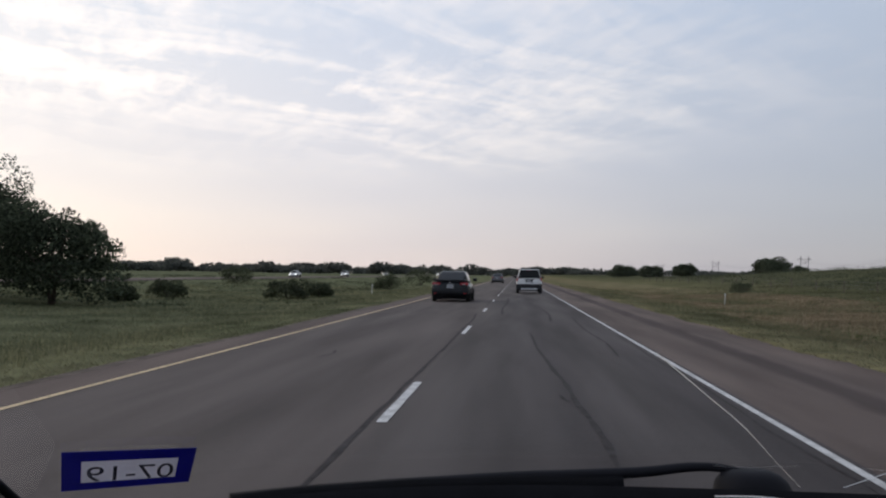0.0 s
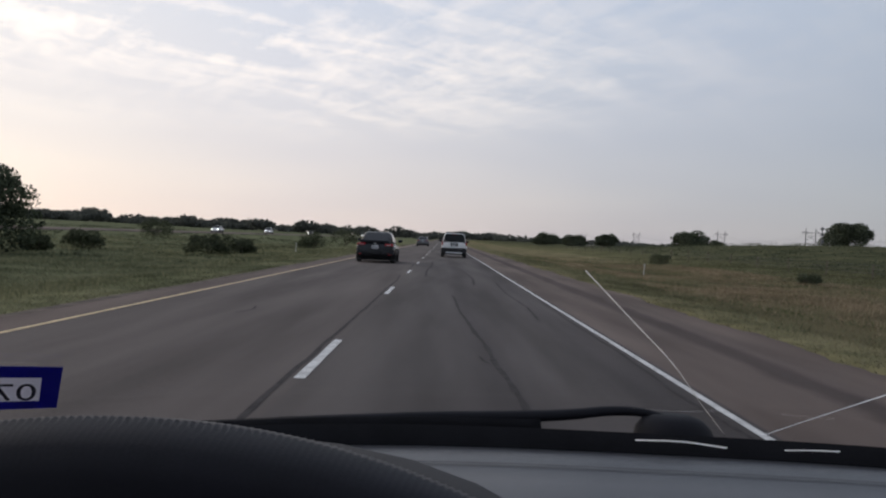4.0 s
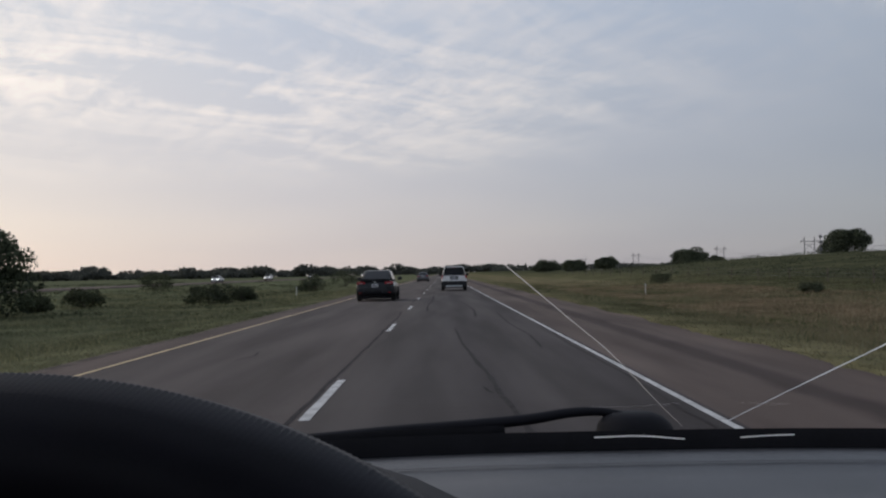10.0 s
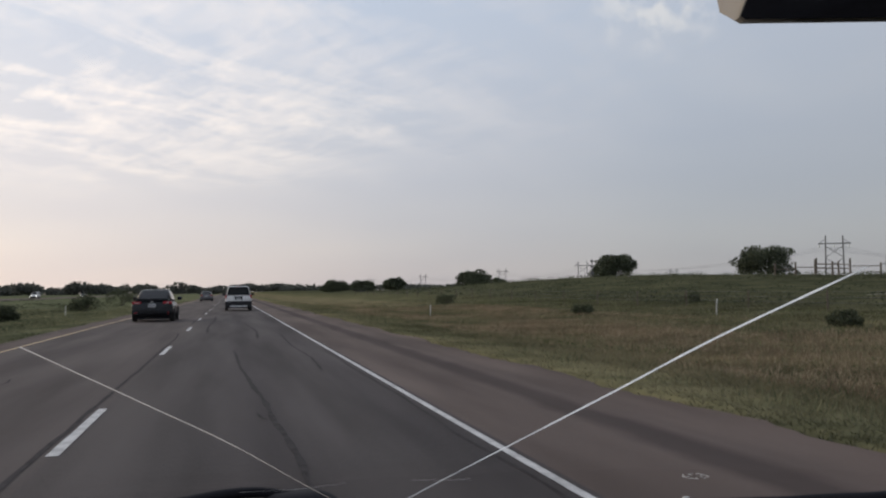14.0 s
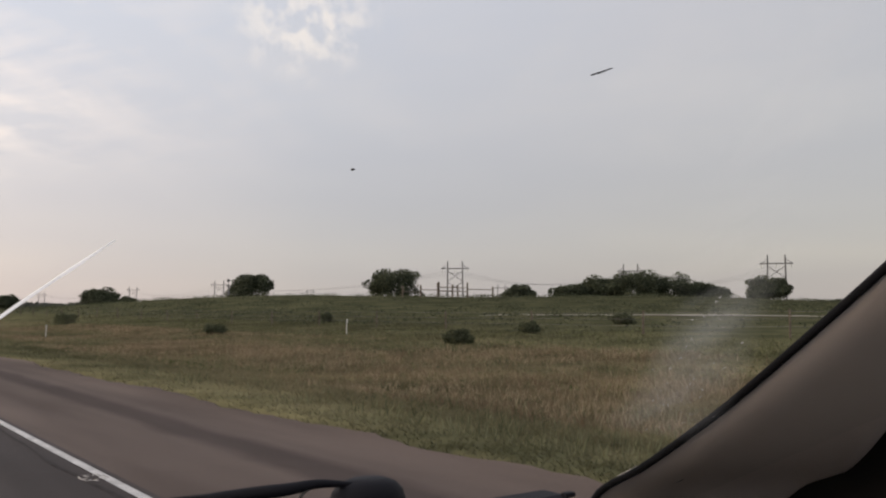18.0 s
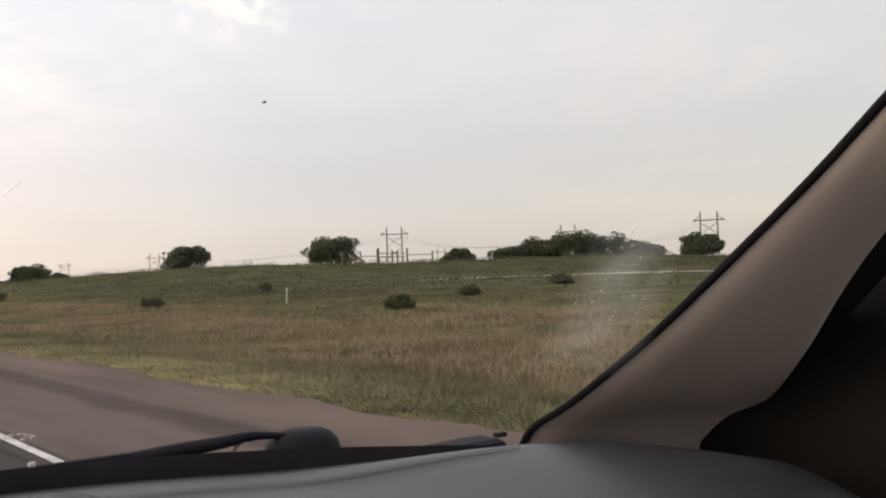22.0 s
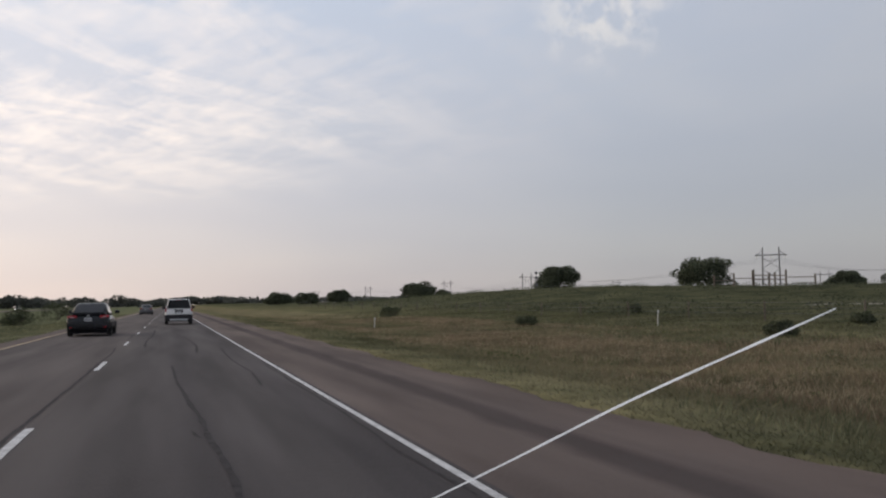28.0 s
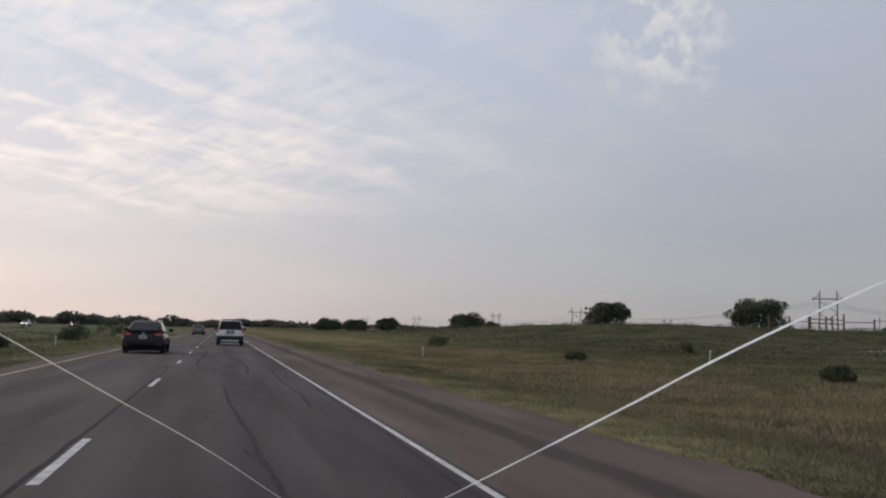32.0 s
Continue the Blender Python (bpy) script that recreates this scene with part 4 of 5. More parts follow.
def wheel(parent, x, y, r, w):
    hub = empty("wheel", "", "", at=(x, y, r))
    hub.parent = parent
    s = 1 if x > 0 else -1
    prof = [(r * 0.62, -w / 2), (r * 0.93, -w / 2), (r, -w * 0.32), (r, w * 0.32), (r * 0.93, w / 2), (r * 0.62, w / 2)]
    rings = [[(q, p * math.cos(a), p * math.sin(a)) for p, q in prof] for a in [2 * math.pi * i / 28 for i in range(29)]]
    vv, ff = loft(rings, False)
    mesh_object("tyre", vv, ff, TYRE, hub, True)
    bm = bmesh.new()
    bmesh.ops.create_cone(bm, cap_ends=True, segments=24, radius1=r * 0.64, radius2=r * 0.64, depth=w * 0.7, matrix=Matrix.Rotation(radians(90), 4, "Y"))
    for i in range(5):
        a = 2 * math.pi * i / 5
        m = Matrix.Translation((s * w * 0.40, math.cos(a) * r * 0.32, math.sin(a) * r * 0.32)) @ Matrix.Rotation(a, 4, "X") @ Matrix.Diagonal((0.04, r * 0.55, 0.07, 1))
        bmesh.ops.create_cube(bm, size=1, matrix=m)
    part("rim", bm, ALLOY, hub)


def vehicle(name, label, category, at, p, heading=0.0):
    root = empty(name, label, category, at=(at[0], at[1], at[2] if len(at) > 2 else 0.006))
    root.rotation_euler[2] = heading
    Lh, hw, belt, roof, sill = p["length"] / 2, p["width"] / 2, p["belt"], p["roof"], p["sill"]
    # lower body: rings from the tail to the nose
    st = [(-Lh, 0.90, sill + 0.16, belt - p["tail_drop"] - 0.14), (-Lh + 0.06, 0.96, sill + 0.05, belt - p["tail_drop"] - 0.03), (-Lh + 0.30, 1.0, sill, belt - p["tail_drop"] * 0.4), (-Lh * 0.5, 1.0, sill, belt),
          (0.2, 1.0, sill, belt), (Lh * 0.42, 1.0, sill, belt - 0.03), (Lh * 0.72, 0.98, sill, belt - 0.14), (Lh - 0.14, 0.94, sill + 0.03, belt - 0.26), (Lh, 0.86, sill + 0.1, belt - 0.40)]
    vv, ff = loft([ring(hw * k, z0, z1, y, 28, p["square"]) for y, k, z0, z1 in st])
    mesh_object("body", vv, ff, p["paint"], root, True)
    cb, ct = p["cabin"]
    part("cabin", frustum(cb, ct, belt - 0.06, roof, p["soft"]), p["paint"], root, smooth=True)
    z0, z1 = belt - 0.06, roof
    rear = [(-cb[0], cb[1], z0), (cb[0], cb[1], z0), (ct[0], ct[1], z1), (-ct[0], ct[1], z1)]
    part("rear_window", panel(rear, 0.006, p["rear_u"], 1 - p["rear_u"], p["glass"][0], p["glass"][1]), TINTED, root, "dark tinted rear window")
    front = [(cb[0], cb[2], z0), (-cb[0], cb[2], z0), (-ct[0], ct[2], z1), (ct[0], ct[2], z1)]
    part("windscreen", panel(front, 0.006, 0.08, 0.92, 0.14, 0.90), TINTED, root)
    for s in (1, -1):
        side = [(cb[0], cb[1], z0), (cb[0], cb[2], z0), (ct[0], ct[2], z1), (ct[0], ct[1], z1)]
        if s < 0:
            side = [(-cb[0], cb[2], z0), (-cb[0], cb[1], z0), (-ct[0], ct[1], z1), (-ct[0], ct[2], z1)]
        for u0, u1 in p["panes"]:
            if s < 0:
                u0, u1 = 1 - u1, 1 - u0
            part("side_window", panel(side, 0.006, u0, u1, 0.16, 0.88), p["side_glass"], root)
        for y in (-Lh * 0.58, Lh * 0.62):
            wheel(root, s * (hw - 0.10), y, p["wheel"], 0.22)
            part("wheel_arch", box((0.03, p["wheel"] * 2.35, p["wheel"] * 1.25), (s * (hw - 0.005), y, p["wheel"] * 1.2), 0.012), BLACK_RUBBER if p.get("clad") is None else p["clad"], root)
        part("door_mirror", box((0.22, 0.12, 0.16), (s * (hw + 0.10), Lh * 0.30, belt + 0.06), 0.04), p["mirror_paint"], root)
        part("door_handle", box((0.03, 0.20, 0.035), (s * (hw + 0.004), -0.35, belt - 0.14), 0.01), p["paint"], root)
        lx, lz, lw, lh = p["lamp"]
        part("tail_lamp", box((lw, 0.12, lh), (s * lx, -Lh + p["lamp_in"], lz), 0.035), RED_LENS, root, "red tail lamp")
    part("plate", box((0.31, 0.02, 0.16), (0, -Lh + p["plate_in"], p["plate_z"]), 0.006), PLATE, root, "pale number plate")
    for i in range(5):
        part("plate_bar", box((0.035, 0.006, 0.07), (-0.10 + 0.05 * i, -Lh + p["plate_in"] - 0.012, p["plate_z"] - 0.005)), INK, root)
    part("bumper", box((hw * 1.90, 0.22, 0.24), (0, -Lh + 0.07, sill + 0.26), 0.06), p["bumper"], root)
    part("front_bumper", box((hw * 1.8, 0.2, 0.22), (0, Lh - 0.06, sill + 0.24), 0.06), p["bumper"], root)
    part("underbody", box((hw * 1.7, Lh * 1.8, 0.14), (0, 0, sill - 0.02), 0.03), BLACK_RUBBER, root)
    return root


suv_p = dict(square=5.0, soft=0.10, rear_u=0.045, length=4.42, width=1.80, belt=1.08, roof=1.72, sill=0.30, tail_drop=0.0, paint=CAR_WHITE, cabin=((0.87, -2.16, 1.15), (0.68, -1.97, 0.40)), glass=(0.10, 0.93),
             panes=((0.06, 0.30), (0.33, 0.58), (0.60, 0.86)), side_glass=TINTED, wheel=0.355, clad=CLADDING, mirror_paint=CLADDING, lamp=(0.84, 0.98, 0.09, 0.24), lamp_in=0.06, plate_in=-0.012, plate_z=0.86, bumper=CLADDING)
suv = vehicle("white_suv", "white compact SUV with dark lower cladding and roof rails", "car", (0.77, 64.6 + 2.2), suv_p)
part("tailgate_trim", box((0.62, 0.03, 0.05), (0, -2.225, 0.985), 0.012), CLADDING, suv, "dark tailgate trim")
part("bumper_strip", box((1.15, 0.02, 0.10), (0, -2.268, 0.33), 0.008), PLATE, suv, "pale strip low on the bumper")
part("plate_recess", box((0.50, 0.02, 0.20), (0, -2.212, 0.88), 0.02), CLADDING, suv, "dark recess round the plate")
part("lower_cladding", box((1.80, 0.12, 0.42), (0, -2.20, 0.46), 0.06), CLADDING, suv, "dark grey lower cladding")
for s in (-1, 1):
    part("roof_rail", rod((s * 0.62, -1.8, 1.76), (s * 0.60, 0.3, 1.76), 0.025), CLADDING, suv)
    for y in (-1.75, 0.25):
        part("rail_foot", box((0.05, 0.12, 0.07), (s * 0.60, y, 1.735), 0.012), CLADDING, suv)
for y in (-1.2, -0.2):
    part("roof_bar", rod((-0.6, y, 1.785), (0.6, y, 1.785), 0.02), CLADDING, suv)
part("tail_lamp", box((0.30, 0.04, 0.03), (0, -2.03, 1.66), 0.01), RED_LENS, suv, "slim high brake lamp")

sedan_p = dict(square=3.6, soft=0.13, rear_u=0.09, length=4.54, width=1.82, belt=0.98, roof=1.46, sill=0.22, tail_drop=0.02, paint=CAR_BLACK, cabin=((0.80, -1.82, 1.30), (0.61, -0.78, 0.32)), glass=(0.05, 0.92),
               panes=((0.17, 0.27), (0.29, 0.54), (0.56, 0.84)), side_glass=PALE_WINDOW, wheel=0.325, mirror_paint=CAR_BLACK, lamp=(0.66, 0.86, 0.40, 0.11), lamp_in=0.045, plate_in=-0.004, plate_z=0.74, bumper=CAR_BLACK)
sedan = vehicle("black_sedan", "glossy black sedan with red tail lamps in the passing lane", "car", (-3.20, 45.0), sedan_p, radians(-0.5))
part("boot_lid", box((1.40, 0.62, 0.10), (0, -1.96, 0.985), 0.04), CAR_BLACK, sedan)
part("spoiler_lip", box((1.36, 0.10, 0.025), (0, -2.24, 1.045), 0.01), CAR_BLACK, sedan)
part("badge", box((0.11, 0.012, 0.05), (0, -2.272, 0.90), 0.004), ALLOY, sedan, "small oval chrome badge")
for s in (-1, 1):
    part("lamp_strip", box((0.20, 0.01, 0.018), (s * 0.66, -2.288, 0.84), 0.003), MARKER, sedan, "pale strip in the tail lamp")
    part("reflector", box((0.12, 0.015, 0.03), (s * 0.70, -2.318, 0.40), 0.006), RED_LENS, sedan, "small red bumper reflector")
part("antenna", rod((0, -0.68, 1.46), (0, -0.82, 1.58), 0.012, 0.006), BLACK_PLASTIC, sedan)

far_p = dict(sedan_p, paint=CAR_GREY, bumper=CAR_GREY, mirror_paint=CAR_GREY)
vehicle("dark_hatchback", "small dark car far ahead in the passing lane", "car", (-3.1, 140.0), far_p)
white_p = dict(sedan_p, paint=CAR_WHITE, bumper=CAR_WHITE, mirror_paint=CAR_WHITE)
for az, d, pp, nm, lb in ((-14.2, 205, white_p, "oncoming_sedan", "white oncoming sedan with lit headlamps on the far carriageway"), (-8.0, 365, far_p, "oncoming_sedan", "dark oncoming sedan with lit headlamps on the far carriageway"),
                          (-4.9, 600, white_p, "oncoming_sedan", "white oncoming sedan with lit headlamps on the far carriageway"), (-4.3, 690, far_p, "oncoming_sedan", "dark oncoming sedan with lit headlamps on the far carriageway"), (-11.0, 262, suv_p, "oncoming_suv", "white oncoming SUV with lit headlamps on the far carriageway")):
    y = d * math.cos(radians(az))
    c = vehicle(nm, lb, "car", (-51 - (1.8 if d > 300 else -1.6), y, 0.168), pp, math.pi)
    for s in (-1, 1):
        part("headlamp", box((0.26, 0.10, 0.13), (s * 0.62, 2.20, 0.64), 0.03), HEADLAMP, c, "lit headlamp")


# ---- the car that carries the lens ----
car = empty("own_car", "car interior with grey dash, beige pillars and cracked windscreen", "car interior", at=(0, 0, -0.010))


def base_y(x):
    """Where the windscreen meets the dash."""
    return 0.9 - 0.28 * abs((x - 0.17) / 0.67) ** 3


def glass_z(x, y):
    s = base_y(x) - y
    return 1.13 + 0.5 * s


def on_glass(x, y, lift=0.0):
    return Vector((x, y, glass_z(x, y) + lift))


# windscreen
us = [-0.52 + 1.40 * i / 28 for i in range(29)]
foot = [-0.52 + 1.366 * i / 28 for i in range(29)]
verts, faces = [], []
for j in range(13):
    for x in us:
        y = base_y(x) + 0.02 - (base_y(x) - 0.06) * j / 12
        verts.append(on_glass(x, y, 0.0))
n = len(us)
faces = [(j * n + i, j * n + i + 1, (j + 1) * n + i + 1, (j + 1) * n + i) for j in range(12) for i in range(n - 1)]
windscreen = mesh_object("windscreen", verts, faces, PANE, car, True, "cracked clear windscreen")
windscreen.visible_shadow = False


def crack(points, r, mat, label, seg=5):
    """A crack is a thin sliver in the plane of the glass."""
    pts = smooth_line([on_glass(x, y, 0.001) for x, y in points], 6)
    nrm = Vector((0, 0.447, 0.894))
    vv = []
    for i, p in enumerate(pts):
        d = (pts[min(i + 1, len(pts) - 1)] - pts[max(i - 1, 0)]).normalized()
        side = d.cross(nrm).normalized()
        w = r[min(i, len(r) - 1)] if isinstance(r, list) else r
        w *= 1 + 0.25 * noise.noise((p.x * 90, p.y * 90, 7))
        vv += [p - side * w, p + nrm * 0.0004, p + side * w]
    ff = [(3 * i + k, 3 * i + k + 1, 3 * i + k + 4, 3 * i + k + 3) for i in range(len(pts) - 1) for k in (0, 1)]
    mesh_object("crack", vv, ff, mat, windscreen, label=label)


# two light glints on the black border, modelled as thin white tubes
LOW_A, LOW_B = ((0.1415, 0.874, 1.1261), (0.1846, 0.874, 1.1267), (0.2275, 0.8738, 1.123)), ((0.2812, 0.8727, 1.1237), (0.3078, 0.8716, 1.1252), (0.3315, 0.8701, 1.1258))


def low_glint(points, r, label):
    vv, ff = tube(smooth_line(points, 6), r, 5)
    mesh_object("crack", vv, ff, CRACK_AND_GLINT, windscreen, label=label)


crack([(0.271, 0.893), (0.299, 0.820), (0.333, 0.735), (0.364, 0.655), (0.391, 0.580), (0.426, 0.501)], [0.0006] * 8 + [0.0009] * 6 + [0.0013] * 15 + [0.0010, 0.0005], CRACK_AND_GLINT, "long bright white crack")
crack([(0.232, 0.900), (0.186, 0.820), (0.135, 0.728), (0.088, 0.655), (0.040, 0.580)], [0.00022] * 8 + [0.00032] * 4 + [0.00050], CRACK_DULL, "thin dull crack")
low_glint(LOW_A, 0.0008, "bright curved glint low on the glass border, built as a white tube")
low_glint(LOW_B, 0.0007, "bright curved glint low on the glass border, built as a white tube")
for k in range(7):
    a = k * 0.9
    crack([(0.500 + 0.004 * math.cos(a), 0.806 + 0.004 * math.sin(a)), (0.500 + 0.009 * math.cos(a), 0.806 + 0.007 * math.sin(a)), (0.500 + 0.012 * math.cos(a + 0.7), 0.806 + 0.006 * math.sin(a + 0.7))], 0.0006, CRACK_DULL, "star chip in the glass", 4)
for x, y in ((0.507, 0.423),):
    o = on_glass(x, y, 0.002)
    part("bug_splat", box((0.0013, 0.0020, 0.0008), o, 0.0003), DASH_DARK, windscreen, "dried bug splat on the glass")

crack([(0.5665, 0.3335), (0.5690, 0.3305), (0.5720, 0.3265)], [0.0003, 0.0005, 0.0007, 0.0004, 0.0006, 0.0008, 0.0005, 0.0006, 0.0006, 0.0004, 0.0004, 0.0003, 0.0003], DASH_DARK, "smeared bug splat on the glass")

DUST = bpy.data.materials.new("dust_smear_on_glass")
DUST.use_nodes = True
dn = DUST.node_tree
dn.nodes.clear()
d_tr, d_df, d_mx, d_no, d_rp, d_out, d_geo, d_mp = (dn.nodes.new(k) for k in ("ShaderNodeBsdfTransparent", "ShaderNodeBsdfTranslucent", "ShaderNodeMixShader", "ShaderNodeTexNoise", "ShaderNodeMapRange", "ShaderNodeOutputMaterial", "ShaderNodeNewGeometry", "ShaderNodeMapping"))
d_df.inputs[0].default_value = (0.95, 0.94, 0.90, 1)
d_no.inputs["Scale"].default_value, d_no.inputs["Detail"].default_value = 16, 3
d_mp.inputs["Scale"].default_value = (2.0, 0.5, 0.5)
dn.links.new(d_geo.outputs["Position"], d_mp.inputs[0])
dn.links.new(d_mp.outputs[0], d_no.inputs["Vector"])
d_rp.inputs[1].default_value, d_rp.inputs[2].default_value, d_rp.inputs[3].default_value, d_rp.inputs[4].default_value = 0.36, 0.72, 0.0, 1.7
dn.links.new(d_no.outputs["Fac"], d_rp.inputs[0])
dn.links.new(d_rp.outputs[0], d_mx.inputs[0])
dn.links.new(d_tr.outputs[0], d_mx.inputs[1]), dn.links.new(d_df.outputs[0], d_mx.inputs[2])
dn.links.new(d_mx.outputs[0], d_out.inputs[0])
# the smear fades out towards its rim
d_uv, d_sep = dn.nodes.new("ShaderNodeUVMap"), dn.nodes.new("ShaderNodeSeparateXYZ")
dn.links.new(d_uv.outputs[0], d_sep.inputs[0])
fades = []
for k, power in ((0, 1.0), (1, 0.6)):
    m = [dn.nodes.new("ShaderNodeMath") for _ in range(3)]
    m[0].operation, m[1].operation, m[2].operation = "SUBTRACT", "MULTIPLY", "POWER"
    m[0].inputs[0].default_value = 1.0
    dn.links.new(d_sep.outputs[k], m[0].inputs[1])
    dn.links.new(d_sep.outputs[k], m[1].inputs[0]), dn.links.new(m[0].outputs[0], m[1].inputs[1])
    dn.links.new(m[1].outputs[0], m[2].inputs[0])
    m[2].inputs[1].default_value = power
    fades.append(m[2].outputs[0])
d_m1, d_m2 = dn.nodes.new("ShaderNodeMath"), dn.nodes.new("ShaderNodeMath")
d_m1.operation = d_m2.operation = "MULTIPLY"
dn.links.new(fades[0], d_m1.inputs[0]), dn.links.new(fades[1], d_m1.inputs[1])
dn.links.new(d_m1.outputs[0], d_m2.inputs[0]), dn.links.new(d_rp.outputs[0], d_m2.inputs[1])
dn.links.new(d_m2.outputs[0], d_mx.inputs[0])
verts, uvs = [], []
line = smooth_line([(0.605, 0.235, 0), (0.640, 0.290, 0), (0.690, 0.348, 0), (0.748, 0.415, 0), (0.788, 0.478, 0), (0.805, 0.515, 0)], 4)
for j, p in enumerate(line):
    half = 0.014 + 0.030 * j / (len(line) - 1)
    for k in range(9):
        u = k / 8
        verts.append(on_glass(p.x + (u - 0.5) * 2 * half * 0.8, p.y - (u - 0.5) * 2 * half * 0.55, -0.003))
        uvs.append((u, j / (len(line) - 1)))
faces = [(j * 9 + k, j * 9 + k + 1, j * 9 + k + 10, j * 9 + k + 9) for j in range(len(line) - 1) for k in range(8)]
smear = mesh_object("dust_smear", verts, faces, DUST, windscreen, True, "pale dust smear on the glass")
layer = smear.data.uv_layers.new(name="UVMap")
for lp in smear.data.loops:
    layer.data[lp.index].uv = uvs[lp.vertex_index]
smear.visible_shadow = False

# dried specks in the smear
g = np.random.default_rng(5)
verts, faces = [], []
for i in range(60):
    t = g.random() ** 0.7
    x, y = 0.735 + 0.065 * t + g.normal(0, 0.011), 0.400 + 0.10 * t + g.normal(0, 0.008)
    r = 0.0003 + 0.0006 * g.random() ** 2
    o = on_glass(x, y, -0.004)
    verts += [o + Vector((-r, -r * 1.3, r * 0.6)), o + Vector((r * 1.2, -r, r * 0.5)), o + Vector((r, r * 1.4, -r * 0.6)), o + Vector((-r * 0.8, r, -r * 0.5))]
    faces.append((4 * i, 4 * i + 1, 4 * i + 2, 4 * i + 3))
specks = mesh_object("dust_specks", verts, faces, CRACK_DULL, windscreen, False, "dried pale water specks on the glass")

# registration sticker, seen from behind
TL, TR, BR, BL = (Vector(q) for q in ((-0.377, 0.577, 1.213), (-0.302, 0.643, 1.206), (-0.328, 0.698, 1.167), (-0.402, 0.627, 1.173)))


def sticker_at(u, v, lift):
    p = TL.lerp(TR, u).lerp(BL.lerp(BR, u), v)
    nrm = (TR - TL).cross(BL - TL).normalized()
    return p + nrm * lift


def sticker_piece(name, u0, u1, v0, v1, lift, mat, label):
    q = [sticker_at(u, v, lift + d) for d in (0.0, 0.0006) for u, v in ((u0, v0), (u1, v0), (u1, v1), (u0, v1))]
    f = [(0, 1, 2, 3), (7, 6, 5, 4), (0, 4, 5, 1), (1, 5, 6, 2), (2, 6, 7, 3), (3, 7, 4, 0)]
    return mesh_object(name, q, f, mat, sticker, label=label)


sticker = empty("sticker", "", "")
sticker.parent = car
tagged(sticker, "blue bordered registration sticker, seen mirrored")
sgn = 1 if ((TR - TL).cross(BL - TL)).dot(Vector((0, -1, 0.3))) > 0 else -1
for u0, u1, v0, v1 in ((0, 1, 0, 0.24), (0, 1, 0.80, 1), (0, 0.14, 0.24, 0.80), (0.87, 1, 0.24, 0.80)):
    sticker_piece("border", u0, u1, v0, v1, 0.002 * sgn, BLUE_FILM, "blue border film")
sticker_piece("field", 0.14, 0.87, 0.24, 0.80, 0.002 * sgn, STICKER_PALE, "pale field")
txt = bpy.data.curves.new("sticker_text", "FONT")
txt.body, txt.size, txt.align_x, txt.align_y = "07-19", 1.0, "CENTER", "CENTER"
tmp = new("sticker_text_source", txt)
bpy.context.view_layer.update()
tm = bpy.data.meshes.new_from_object(tmp.evaluated_get(bpy.context.evaluated_depsgraph_get()))
bpy.data.objects.remove(tmp)
wid = max(q.co.x for q in tm.vertices) - min(q.co.x for q in tm.vertices)
hgt = max(q.co.y for q in tm.vertices) - min(q.co.y for q in tm.vertices)
for q in tm.vertices:
    q.co = sticker_at(0.505 - 0.66 * q.co.x / wid, 0.52 - 0.40 * q.co.y / hgt, 0.0048 * sgn)
tm.materials.append(INK)
tn = new("lettering", tm)
tn.parent = sticker

# black band at the foot of the glass, cowl and wipers
def ribbon(name, rows, mat, parent, label="", smooth=True):
    n = len(rows[0])
    vv = [p for r in rows for p in r]
    ff = [(j * n + i, j * n + i + 1, (j + 1) * n + i + 1, (j + 1) * n + i) for j in range(len(rows) - 1) for i in range(n - 1)]
    return mesh_object(name, vv, ff, mat, parent, smooth, label)


ribbon("cowl", [[(x, base_y(x) + dy, z) for x in foot] for dy, z in ((0.004, 1.106), (0.012, 1.110), (0.05, 1.110), (0.10, 1.104), (0.12, 1.03))], RECESS, car, "black plastic cowl below the windscreen")
ribbon("glass_border", [[(x, base_y(x) + dy, z) for x in foot] for dy, z in ((0.016, 1.119), (0.004, 1.126), (-0.003, 1.128), (-0.014, 1.109))], BLACK_RUBBER, car, "black border of the windscreen")
wiper_a = empty("wiper", "", "", at=(0, 0, 0))
wiper_b = empty("wiper", "", "", at=(0, 0, 0))
for w in (wiper_a, wiper_b):
    w.parent = car
wiper_a.location = (0, 0, -0.009)
wiper_b.location = (-0.009, 0.005, -0.012)
tagged(wiper_a, "black wiper parked low on the windscreen")
tagged(wiper_b, "black wiper parked low on the windscreen")


def cap(at, w, h, parent, lean):
    """Pivot cap: a low rounded bell, flat on top."""
    rings = []
    for t, k in ((0, 1.0), (0.35, 0.97), (0.7, 0.86), (0.9, 0.68), (1.0, 0.45)):
        rings.append([(at[0] + lean * t * w + math.cos(a) * w / 2 * k, at[1] + math.sin(a) * w * 0.42 * k, at[2] - h + h * t) for a in [2 * math.pi * i / 18 for i in range(18)]])
    vv, ff = loft(rings)
    mesh_object("pivot_cap", vv, ff, BLACK_PLASTIC, parent, True, "black pivot cap")


cap((0.197, 0.940, 1.148), 0.088, 0.040, wiper_a, -0.06)
cap((0.752, 0.798, 1.146), 0.080, 0.036, wiper_b, 0.02)
pts = smooth_line([(0.190, 0.945, 1.143), (0.160, 0.948, 1.148), (0.128, 0.95, 1.147), (0.085, 0.95, 1.141), (0.02, 0.948, 1.136), (-0.06, 0.945, 1.131), (-0.20, 0.915, 1.124)], 6)
vv, ff = tube(pts, [0.0050 + 0.0045 * (i / (len(pts) - 1)) for i in range(len(pts))], 8, 0.8)
mesh_object("arm", vv, ff, BLACK_PLASTIC, wiper_a, True)
